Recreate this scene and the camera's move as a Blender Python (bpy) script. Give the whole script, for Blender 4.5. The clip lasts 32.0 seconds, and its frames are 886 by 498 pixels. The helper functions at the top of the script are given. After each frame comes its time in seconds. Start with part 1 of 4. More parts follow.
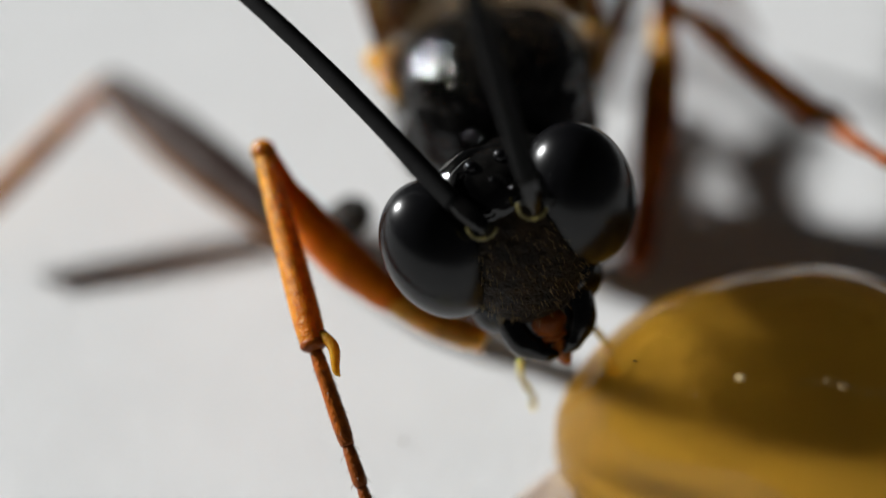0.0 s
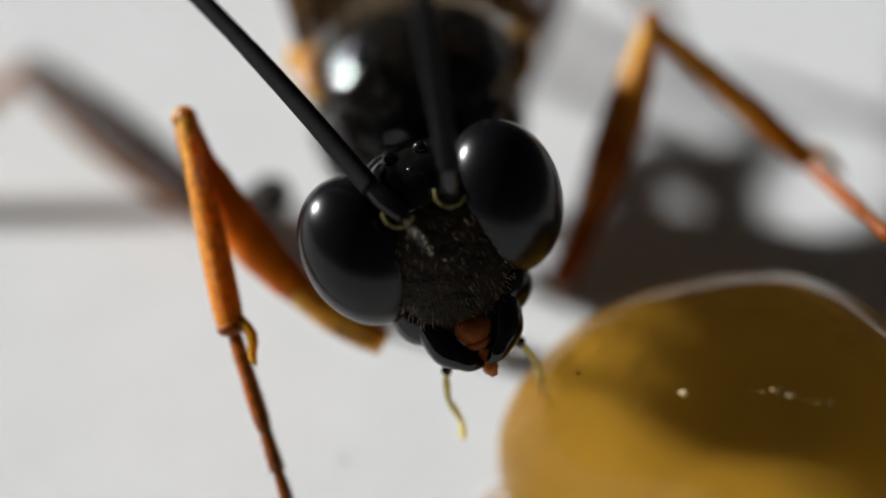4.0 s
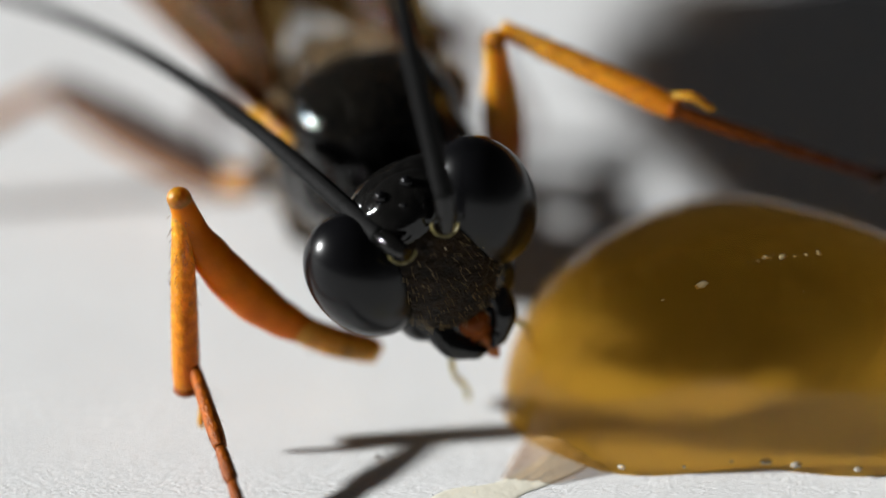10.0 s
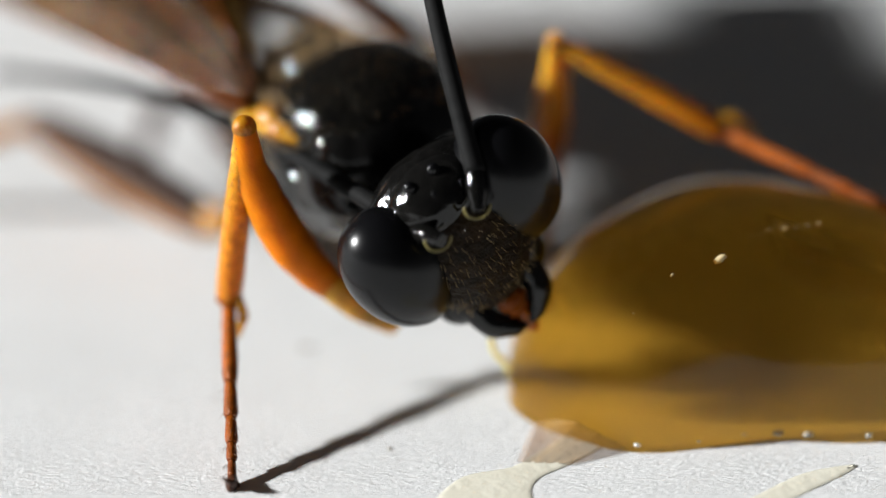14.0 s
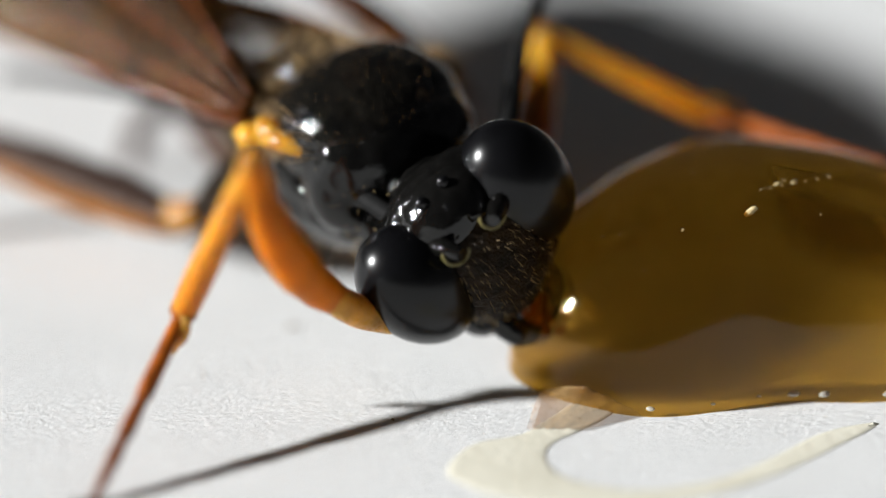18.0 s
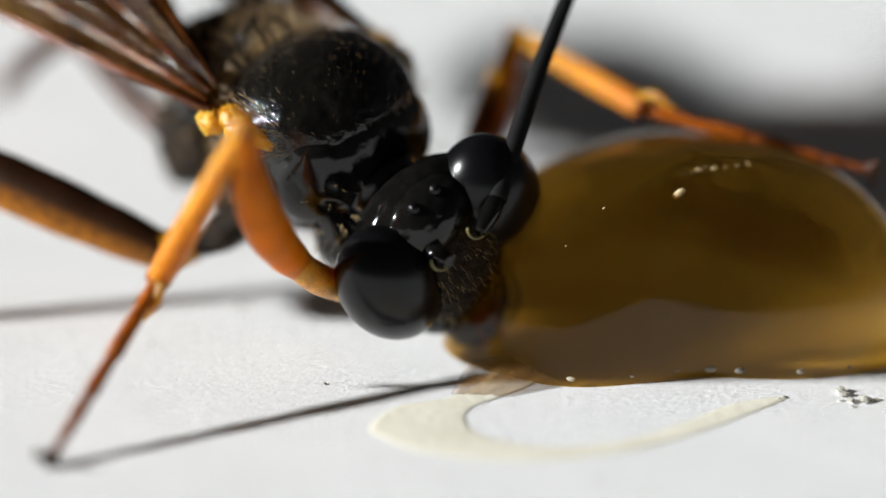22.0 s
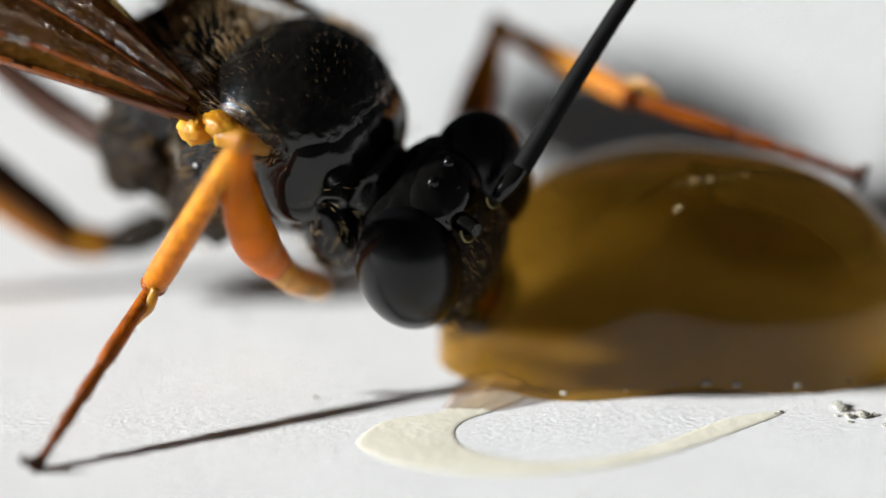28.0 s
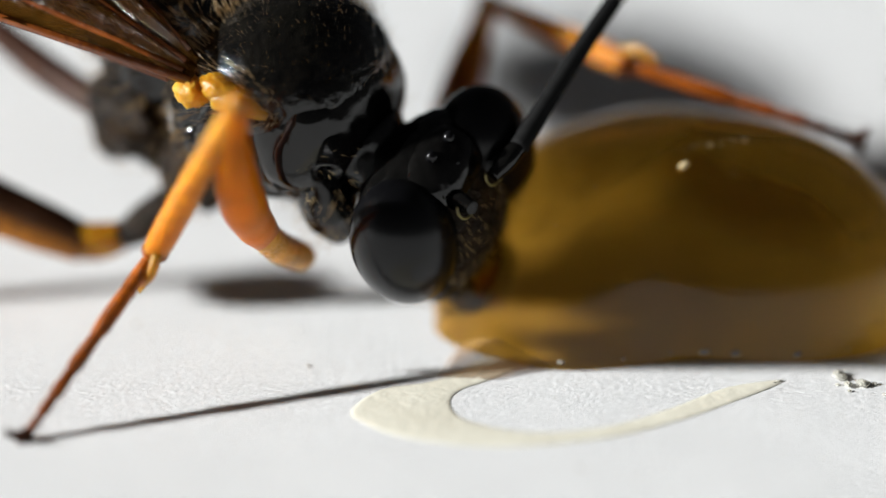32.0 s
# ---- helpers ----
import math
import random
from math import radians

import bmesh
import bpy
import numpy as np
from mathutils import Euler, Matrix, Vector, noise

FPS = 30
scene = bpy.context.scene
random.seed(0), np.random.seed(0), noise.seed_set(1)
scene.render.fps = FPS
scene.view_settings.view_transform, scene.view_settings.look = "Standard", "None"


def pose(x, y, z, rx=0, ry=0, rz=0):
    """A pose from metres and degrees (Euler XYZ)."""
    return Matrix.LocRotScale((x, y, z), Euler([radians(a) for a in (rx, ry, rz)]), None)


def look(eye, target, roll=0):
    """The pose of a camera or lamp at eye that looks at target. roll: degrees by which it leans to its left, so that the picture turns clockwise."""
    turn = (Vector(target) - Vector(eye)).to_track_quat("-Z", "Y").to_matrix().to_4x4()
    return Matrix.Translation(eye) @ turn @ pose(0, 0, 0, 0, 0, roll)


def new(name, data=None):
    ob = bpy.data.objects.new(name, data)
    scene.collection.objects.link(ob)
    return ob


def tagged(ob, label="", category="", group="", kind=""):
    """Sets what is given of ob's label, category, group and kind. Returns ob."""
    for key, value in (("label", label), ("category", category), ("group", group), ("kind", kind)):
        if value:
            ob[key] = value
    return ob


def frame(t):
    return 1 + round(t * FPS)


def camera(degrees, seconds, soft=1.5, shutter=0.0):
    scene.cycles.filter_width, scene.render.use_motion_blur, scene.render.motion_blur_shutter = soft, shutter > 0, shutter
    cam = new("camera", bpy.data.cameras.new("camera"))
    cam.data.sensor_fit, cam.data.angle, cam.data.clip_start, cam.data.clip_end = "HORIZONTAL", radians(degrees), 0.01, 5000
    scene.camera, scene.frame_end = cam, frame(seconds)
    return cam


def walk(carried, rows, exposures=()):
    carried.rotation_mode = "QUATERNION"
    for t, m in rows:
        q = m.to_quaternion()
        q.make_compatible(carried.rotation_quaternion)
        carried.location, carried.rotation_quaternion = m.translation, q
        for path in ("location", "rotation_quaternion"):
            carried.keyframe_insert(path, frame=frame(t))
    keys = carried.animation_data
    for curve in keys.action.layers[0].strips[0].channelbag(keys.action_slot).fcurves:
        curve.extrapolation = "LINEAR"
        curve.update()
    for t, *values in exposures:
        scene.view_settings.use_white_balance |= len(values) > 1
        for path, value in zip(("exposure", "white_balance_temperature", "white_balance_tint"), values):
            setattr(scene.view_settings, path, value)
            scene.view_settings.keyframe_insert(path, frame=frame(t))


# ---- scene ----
cam = camera(22, 32.0, soft=1.5)
cam.data.dof.use_dof = True
cam.data.dof.aperture_fstop = 44
MM = 0.001
PATH = [
    (0, (4.56, -12.98, 14.67), (-3.926, -0.736, 1.33), 0.22),
    (0.5, (4.561, -12.9, 14.585), (-3.935, -0.679, 1.23), 0.22),
    (1, (4.54, -12.841, 14.498), (-3.961, -0.632, 1.13), 0.22),
    (1.5, (4.487, -12.76, 14.43), (-4.031, -0.576, 1.05), 0.23),
    (2, (4.526, -12.632, 14.372), (-3.99, -0.459, 0.99), 0.23),
    (2.5, (4.535, -12.504, 14.34), (-3.974, -0.324, 0.95), 0.23),
    (3, (4.431, -12.437, 14.318), (-4.006, -0.21, 0.93), 0.22),
    (3.5, (4.491, -12.459, 14.448), (-3.825, -0.137, 1.06), 0.2),
    (5.5, (4.093, -13.55, 14.372), (-3.511, -0.376, 1.38), 0.07),
    (6, (3.904, -13.926, 14.276), (-3.502, -0.556, 1.38), 0.04),
    (6.5, (3.535, -14.478, 14.158), (-3.462, -0.664, 1.51), 0.01),
    (7, (3.122, -15.037, 14.035), (-3.412, -0.776, 1.62), -0.02),
    (7.5, (2.687, -15.753, 13.7), (-3.373, -0.913, 1.74), -0.04),
    (8, (2.208, -16.477, 13.309), (-3.314, -1.075, 1.8), -0.05),
    (8.5, (1.593, -17.181, 12.931), (-3.305, -1.245, 1.88), -0.06),
    (9, (1.013, -17.809, 12.531), (-3.236, -1.375, 1.96), -0.07),
    (9.5, (0.347, -18.26, 12.051), (-3.137, -1.354, 1.96), -0.08),
    (10, (-0.3, -18.646, 11.594), (-3.064, -1.343, 1.95), -0.09),
    (10.5, (-0.949, -18.99, 11.131), (-3.071, -1.381, 1.89), -0.09),
    (11, (-1.451, -19.23, 10.752), (-3.037, -1.379, 1.87), -0.09),
    (11.5, (-1.803, -19.277, 10.711), (-3.082, -1.378, 1.86), -0.08),
    (12, (-1.988, -19.288, 10.683), (-3.088, -1.375, 1.86), -0.08),
    (12.5, (-2.096, -19.316, 10.652), (-3.112, -1.389, 1.85), -0.09),
    (13, (-2.14, -19.365, 10.599), (-3.175, -1.421, 1.83), -0.11),
    (13.5, (-2.026, -19.284, 10.671), (-3.144, -1.365, 1.86), -0.12),
    (14, (-1.996, -19.276, 10.63), (-3.149, -1.367, 1.8), -0.12),
    (14.5, (-2.084, -19.269, 10.585), (-3.188, -1.357, 1.77), -0.11),
    (16.5, (-2.826, -19.497, 9.89), (-3.337, -1.328, 1.54), 0.02),
    (17, (-2.979, -19.512, 9.77), (-3.329, -1.315, 1.48), 0.06),
    (17.5, (-3.059, -19.279, 9.505), (-3.231, -1.046, 1.29), 0.1),
    (18, (-3.159, -19.045, 9.269), (-3.175, -0.772, 1.15), 0.15),
    (18.5, (-3.238, -18.829, 9.002), (-3.111, -0.503, 1), 0.22),
    (19, (-3.289, -18.683, 8.764), (-3.048, -0.3, 0.89), 0.29),
    (19.5, (-3.048, -18.654, 8.638), (-3.015, -0.228, 0.86), 0.36),
    (20, (-2.726, -19.081, 8.683), (-2.903, -0.616, 0.98), 0.44),
    (20.5, (-2.402, -19.539, 8.705), (-2.77, -1.041, 1.1), 0.5),
    (21, (-2.159, -19.899, 8.659), (-2.679, -1.359, 1.19), 0.54),
    (21.5, (-1.968, -20.273, 8.605), (-2.598, -1.68, 1.29), 0.54),
    (22, (-1.849, -20.47, 8.464), (-2.547, -1.804, 1.33), 0.51),
    (22.5, (-1.778, -20.588, 8.3), (-2.527, -1.855, 1.36), 0.47),
    (23, (-1.707, -20.663, 8.114), (-2.507, -1.846, 1.37), 0.43),
    (23.5, (-1.645, -20.628, 7.965), (-2.497, -1.777, 1.35), 0.38),
    (24, (-1.581, -20.701, 7.934), (-2.487, -1.827, 1.39), 0.32),
    (24.5, (-1.523, -20.682, 7.923), (-2.488, -1.808, 1.39), 0.26),
    (25, (-1.463, -20.762, 8.02), (-2.49, -1.898, 1.44), 0.18),
    (25.5, (-1.422, -20.703, 8.074), (-2.511, -1.868, 1.42), 0.1),
    (27.5, (-1.142, -20.311, 8.329), (-2.467, -1.608, 1.38), -0.21),
    (28, (-1.113, -20.24, 8.39), (-2.472, -1.569, 1.36), -0.25),
    (28.5, (-1.095, -20.218, 8.427), (-2.468, -1.561, 1.36), -0.27),
    (29, (-1.108, -20.217, 8.459), (-2.476, -1.583, 1.33), -0.26),
    (29.5, (-1.111, -20.125, 8.443), (-2.464, -1.506, 1.26), -0.24),
    (30, (-1.124, -20.044, 8.418), (-2.463, -1.449, 1.19), -0.23),
    (30.5, (-1.128, -20.042, 8.442), (-2.452, -1.472, 1.15), -0.21),
    (31, (-1.14, -20.031, 8.456), (-2.451, -1.475, 1.11), -0.19),
    (31.5, (-1.15, -19.963, 8.43), (-2.449, -1.417, 1.04), -0.17),
    (32, (-1.155, -19.944, 8.389), (-2.444, -1.409, 0.99), -0.16),
]
walk(cam, [(t, look(Vector(eye) * MM, Vector(target) * MM, roll)) for t, eye, target, roll in PATH], exposures=((0.0, 0.84), (8.0, 0.88), (13.0, 1.06), (32.0, 1.16)))

# ---- daylight: a low sun and the sky ----
SUN_DIR = Vector((-0.912, -0.185, 0.367)).normalized()
world = bpy.data.worlds.new("world")
scene.world = world
world.use_nodes = True
wn = world.node_tree
sky = wn.nodes.new("ShaderNodeTexSky")
sky.sky_type, sky.sun_disc = "NISHITA", False
sky.sun_elevation = math.asin(SUN_DIR.z)
sky.sun_rotation = math.atan2(SUN_DIR.x, SUN_DIR.y)
haze = wn.nodes.new("ShaderNodeHueSaturation")
haze.inputs["Saturation"].default_value = 0.12
wn.links.new(sky.outputs[0], haze.inputs["Color"])
wn.links.new(haze.outputs[0], wn.nodes["Background"].inputs[0])
wn.nodes["Background"].inputs[1].default_value = 0.004
sun_data = bpy.data.lights.new("sun", "SUN")
sun_data.energy, sun_data.angle, sun_data.color = 4.1, radians(3.0), (0.955, 0.97, 0.965)
sun = new("sun", sun_data)
sun.matrix_world = look((0, 0, 0), -SUN_DIR)


# ---- materials ----
def material(name, base, rough=0.4, vary=0.25, scale=3.0, bump=0.0, bump_scale=30.0, second=None, metal=0.0, coat=0.0,
             transmission=0.0, ior=1.5, sheen=0.0, specular=0.5):
    """Principled surface; scales are per millimetre. second: a colour mixed in by broad noise."""
    m = bpy.data.materials.new(name)
    m.use_nodes = True
    nt = m.node_tree
    p = nt.nodes["Principled BSDF"]
    tc = nt.nodes.new("ShaderNodeTexCoord")
    mp = nt.nodes.new("ShaderNodeMapping")
    mp.inputs["Scale"].default_value = (1000, 1000, 1000)
    nt.links.new(tc.outputs["Object"], mp.inputs["Vector"])
    n1 = nt.nodes.new("ShaderNodeTexNoise")
    n1.inputs["Scale"].default_value, n1.inputs["Detail"].default_value = scale, 5
    nt.links.new(mp.outputs[0], n1.inputs["Vector"])
    mix = nt.nodes.new("ShaderNodeMix")
    mix.data_type = "RGBA"
    dark = tuple(c * (1 - vary) for c in base)
    other = second or tuple(min(1, c * (1 + vary)) for c in base)
    mix.inputs[6].default_value, mix.inputs[7].default_value = (*dark, 1), (*other, 1)
    ramp = nt.nodes.new("ShaderNodeMapRange")
    ramp.inputs[1].default_value, ramp.inputs[2].default_value = 0.3, 0.7
    nt.links.new(n1.outputs[0], ramp.inputs[0])
    nt.links.new(ramp.outputs[0], mix.inputs[0])
    nt.links.new(mix.outputs[2], p.inputs["Base Color"])
    rr = nt.nodes.new("ShaderNodeMapRange")
    rr.inputs[3].default_value, rr.inputs[4].default_value = rough * 0.75, min(1, rough * 1.3)
    n2 = nt.nodes.new("ShaderNodeTexNoise")
    n2.inputs["Scale"].default_value, n2.inputs["Detail"].default_value = bump_scale, 6
    nt.links.new(mp.outputs[0], n2.inputs["Vector"])
    nt.links.new(n2.outputs[0], rr.inputs[0])
    nt.links.new(rr.outputs[0], p.inputs["Roughness"])
    p.inputs["Metallic"].default_value = metal
    p.inputs["Coat Weight"].default_value = coat
    p.inputs["Coat Roughness"].default_value = 0.12
    p.inputs["Transmission Weight"].default_value = transmission
    p.inputs["IOR"].default_value = ior
    p.inputs["Sheen Weight"].default_value = sheen
    p.inputs["Specular IOR Level"].default_value = specular
    if bump:
        b = nt.nodes.new("ShaderNodeBump")
        b.inputs["Strength"].default_value, b.inputs["Distance"].default_value = bump, 0.00004
        nt.links.new(n2.outputs[0], b.inputs["Height"])
        nt.links.new(b.outputs[0], p.inputs["Normal"])
    return m


BLACK = material("black_cuticle", (0.004, 0.0038, 0.0035), 0.08, 0.4, 5, 0.12, 10, specular=0.4)
BLACK_ROUGH = material("pitted_black_cuticle", (0.004, 0.0038, 0.0035), 0.07, 0.4, 6, 0.5, 11, second=(0.007, 0.006, 0.0045), specular=0.5)
EYE = material("eye_black", (0.003, 0.003, 0.0035), 0.24, 0.3, 4, 0.02, 120, specular=0.30)
ORANGE = material("orange_cuticle", (0.52, 0.14, 0.002), 0.3, 0.25, 2.5, 0.15, 30, specular=0.12)
AMBER = material("amber_cuticle", (0.38, 0.13, 0.005), 0.22, 0.45, 5, 0.3, 30, second=(0.50, 0.24, 0.015), specular=0.35)
YELLOW = material("yellow_cuticle", (0.48, 0.24, 0.025), 0.28, 0.45, 5, 0.25, 30, specular=0.25)
RUST = material("rust_cuticle", (0.20, 0.045, 0.003), 0.3, 0.35, 3, 0.2, 30, specular=0.12)
BROWN = material("brown_cuticle", (0.045, 0.016, 0.007), 0.35, 0.4, 3, 0.3, 30, specular=0.3)
ANTENNA = material("antenna_black", (0.007, 0.007, 0.007), 0.7, 0.3, 8, 0.1, 60, specular=0.1)
HAIR = material("golden_hair", (0.30, 0.19, 0.08), 0.4, 0.3, 3)
PALP = material("pale_palp", (0.74, 0.56, 0.22), 0.4, 0.2, 5)
VEIN = material("wing_vein", (0.16, 0.042, 0.007), 0.16, 0.4, 3, 0.6, 12, specular=0.8)
DUST = material("grit", (0.25, 0.2, 0.14), 0.7, 0.4, 8, 0.5, 20)
CRUMB = material("sugar_crumb", (0.8, 0.78, 0.7), 0.15, 0.1, 8, transmission=0.6)
DUST_PALE = material("pale_dust", (0.42, 0.32, 0.16), 0.4, 0.3, 8)
ABDOMEN = material("abdomen", (0.07, 0.025, 0.008), 0.35, 0.4, 1.2, 0.3, 20, second=(0.26, 0.11, 0.02))
SOCKET = material("socket_rim", (0.17, 0.14, 0.045), 0.3, 0.3, 8)
FACE = material("face", (0.006, 0.0042, 0.0025), 0.35, 0.4, 5, 0.8, 38, second=(0.026, 0.013, 0.003), specular=0.15)
BRISTLE = material("brassy_bristle", (0.62, 0.46, 0.24), 0.22, 0.3, 3, specular=0.8)
HAIR_DARK = material("brown_hair", (0.16, 0.07, 0.03), 0.5, 0.3, 3)
RESIDUE = material("dried_honey", (0.80, 0.76, 0.63), 0.45, 0.05, 2.0, 0.2, 9.0, second=(0.84, 0.81, 0.69))


def paper_material():
    """White paper of matted fibres: two crossed sets of stretched grain over a soft cloudiness."""
    m = material("paper", (0.80, 0.80, 0.80), 0.8, 0.03, 0.8, 0.3, 45.0)
    nt = m.node_tree
    p = nt.nodes["Principled BSDF"]
    bump = next(n for n in nt.nodes if n.type == "BUMP")
    tc = next(n for n in nt.nodes if n.type == "TEX_COORD")
    grain = []
    for turn, scale in ((0.5, (9000, 42000, 9000)), (-0.7, (11000, 48000, 9000)), (1.5, (10000, 36000, 9000))):
        mp = nt.nodes.new("ShaderNodeMapping")
        mp.inputs["Rotation"].default_value, mp.inputs["Scale"].default_value = (0, 0, turn), scale
        nt.links.new(tc.outputs["Object"], mp.inputs["Vector"])
        n = nt.nodes.new("ShaderNodeTexNoise")
        n.inputs["Scale"].default_value, n.inputs["Detail"].default_value, n.inputs["Distortion"].default_value = 1.0, 3, 0.8
        nt.links.new(mp.outputs[0], n.inputs["Vector"])
        grain.append(n)
    high = grain[0].outputs[0]
    for n in grain[1:]:
        top = nt.nodes.new("ShaderNodeMath")
        top.operation = "MAXIMUM"
        nt.links.new(high, top.inputs[0])
        nt.links.new(n.outputs[0], top.inputs[1])
        high = top.outputs[0]
    nt.links.new(high, bump.inputs["Height"])
    bump.inputs["Strength"].default_value, bump.inputs["Distance"].default_value = 0.42, 0.00006
    p.inputs["Specular IOR Level"].default_value = 0.4
    return m


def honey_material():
    """Amber syrup: refracting, made more see-through towards -x to stand in for sunlight entering there, with drawn-out
    cloudy swirls.
    """
    m = material("honey", (0.58, 0.285, 0.022), 0.0, 0.10, 0.5, ior=1.39, transmission=1.0, specular=0.3, second=(0.69, 0.38, 0.042))
    nt = m.node_tree
    p = nt.nodes["Principled BSDF"]
    for link in list(p.inputs["Roughness"].links):
        nt.links.remove(link)
    p.inputs["Roughness"].default_value = 0.015
    mp = next(n for n in nt.nodes if n.type == "MAPPING")
    swirl = nt.nodes.new("ShaderNodeTexNoise")
    swirl.inputs["Scale"].default_value, swirl.inputs["Detail"].default_value, swirl.inputs["Distortion"].default_value = 0.9, 4, 4.5
    nt.links.new(mp.outputs[0], swirl.inputs["Vector"])
    cloud = nt.nodes.new("ShaderNodeMapRange")
    cloud.inputs[1].default_value, cloud.inputs[2].default_value = 0.35, 0.65
    cloud.inputs[3].default_value, cloud.inputs[4].default_value = 0.02, 0.20
    nt.links.new(swirl.outputs[0], cloud.inputs[0])
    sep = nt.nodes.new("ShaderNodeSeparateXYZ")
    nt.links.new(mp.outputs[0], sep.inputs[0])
    # extra transparency towards -x: stands in for sunlight the refracting skin would stop
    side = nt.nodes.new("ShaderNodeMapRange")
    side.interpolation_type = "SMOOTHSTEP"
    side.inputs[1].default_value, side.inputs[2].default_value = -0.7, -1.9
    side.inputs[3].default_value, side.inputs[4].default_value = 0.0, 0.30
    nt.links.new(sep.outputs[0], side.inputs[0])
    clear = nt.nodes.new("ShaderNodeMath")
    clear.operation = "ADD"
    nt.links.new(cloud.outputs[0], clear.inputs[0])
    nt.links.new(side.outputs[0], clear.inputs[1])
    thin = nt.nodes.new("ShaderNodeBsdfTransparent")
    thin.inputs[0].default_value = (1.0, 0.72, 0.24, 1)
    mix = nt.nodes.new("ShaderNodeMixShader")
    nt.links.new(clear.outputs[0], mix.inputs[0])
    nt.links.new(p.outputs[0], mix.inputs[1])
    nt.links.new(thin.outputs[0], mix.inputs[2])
    haze_in = nt.nodes.new("ShaderNodeBsdfTranslucent")
    haze_in.inputs[0].default_value = (0.95, 0.60, 0.12, 1)
    cloudy = nt.nodes.new("ShaderNodeMixShader")
    cloudy.inputs[0].default_value = 0.05
    nt.links.new(mix.outputs[0], cloudy.inputs[1])
    nt.links.new(haze_in.outputs[0], cloudy.inputs[2])
    out = next(n for n in nt.nodes if n.type == "OUTPUT_MATERIAL")
    nt.links.new(cloudy.outputs[0], out.inputs[0])
    return m


def wing_material():
    """Smoky amber film: partly see-through, glowing where the sun strikes its far side, wrinkled and shiny."""
    m = material("wing_membrane", (0.045, 0.018, 0.003), 0.16, 0.5, 1.2, 1.0, 6.0, second=(0.10, 0.042, 0.006), specular=1.0)
    nt = m.node_tree
    p = nt.nodes["Principled BSDF"]
    out = next(n for n in nt.nodes if n.type == "OUTPUT_MATERIAL")
    glow = nt.nodes.new("ShaderNodeBsdfTranslucent")
    glow.inputs[0].default_value = (0.34, 0.17, 0.03, 1)
    see = nt.nodes.new("ShaderNodeBsdfTransparent")
    see.inputs[0].default_value = (0.75, 0.50, 0.18, 1)
    next(n for n in nt.nodes if n.type == "BUMP").inputs["Distance"].default_value = 0.00012
    first, second = nt.nodes.new("ShaderNodeMixShader"), nt.nodes.new("ShaderNodeMixShader")
    first.inputs[0].default_value, second.inputs[0].default_value = 0.30, 0.26
    nt.links.new(p.outputs[0], first.inputs[1])
    nt.links.new(glow.outputs[0], first.inputs[2])
    nt.links.new(first.outputs[0], second.inputs[1])
    nt.links.new(see.outputs[0], second.inputs[2])
    nt.links.new(second.outputs[0], out.inputs[0])
    return m


def graded(name, first, second, axis, low, high, rough=0.35):
    """Cuticle whose colour passes from one to another along an axis, between two places in millimetres."""
    m = material(name, first, rough, 0.5, 11, 0.5, 34, specular=0.2)
    nt = m.node_tree
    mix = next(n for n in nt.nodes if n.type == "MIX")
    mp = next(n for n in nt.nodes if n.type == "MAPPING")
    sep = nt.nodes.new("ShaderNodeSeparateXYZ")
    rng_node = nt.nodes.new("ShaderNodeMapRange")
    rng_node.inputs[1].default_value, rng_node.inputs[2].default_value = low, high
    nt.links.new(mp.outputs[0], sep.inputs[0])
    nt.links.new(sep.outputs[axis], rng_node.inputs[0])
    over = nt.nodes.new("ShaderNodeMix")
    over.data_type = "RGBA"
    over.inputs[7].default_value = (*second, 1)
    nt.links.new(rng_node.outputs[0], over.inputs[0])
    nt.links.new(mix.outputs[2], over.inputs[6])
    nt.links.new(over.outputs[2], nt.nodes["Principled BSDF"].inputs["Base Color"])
    return m


def glowing(m, weight=0.6, depth=0.00045):
    """Thin horn that lets sunlight seep through it."""
    p = m.node_tree.nodes["Principled BSDF"]
    p.inputs["Subsurface Weight"].default_value = weight
    p.inputs["Subsurface Radius"].default_value = (1.0, 0.62, 0.20)
    p.inputs["Subsurface Scale"].default_value = depth
    return m


for m in (ORANGE, AMBER, YELLOW, PALP):
    glowing(m)
TIBIA = graded("shin", (0.54, 0.23, 0.012), (0.46, 0.14, 0.003), 2, 0.3, 2.0, 0.3)
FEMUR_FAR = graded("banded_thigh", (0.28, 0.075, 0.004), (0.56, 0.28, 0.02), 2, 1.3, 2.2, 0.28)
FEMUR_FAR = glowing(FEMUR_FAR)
TIBIA = glowing(TIBIA)
TARSUS = graded("foot", (0.32, 0.075, 0.002), (0.13, 0.028, 0.003), 2, 0.3, 2.1, 0.34)
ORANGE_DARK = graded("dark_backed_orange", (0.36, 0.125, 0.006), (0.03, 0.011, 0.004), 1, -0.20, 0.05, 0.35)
TONGUE = material("tongue", (0.50, 0.13, 0.01), 0.25, 0.2, 6)
PAPER = paper_material()
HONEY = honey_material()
FILM = material("honey_film", (0.44, 0.19, 0.045), 0.25, 0.3, 4.0, 0.5, 9.0, second=(0.60, 0.38, 0.17), specular=0.4)
FILM.node_tree.nodes["Principled BSDF"].inputs["Alpha"].default_value = 0.30
MEMBRANE = wing_material()


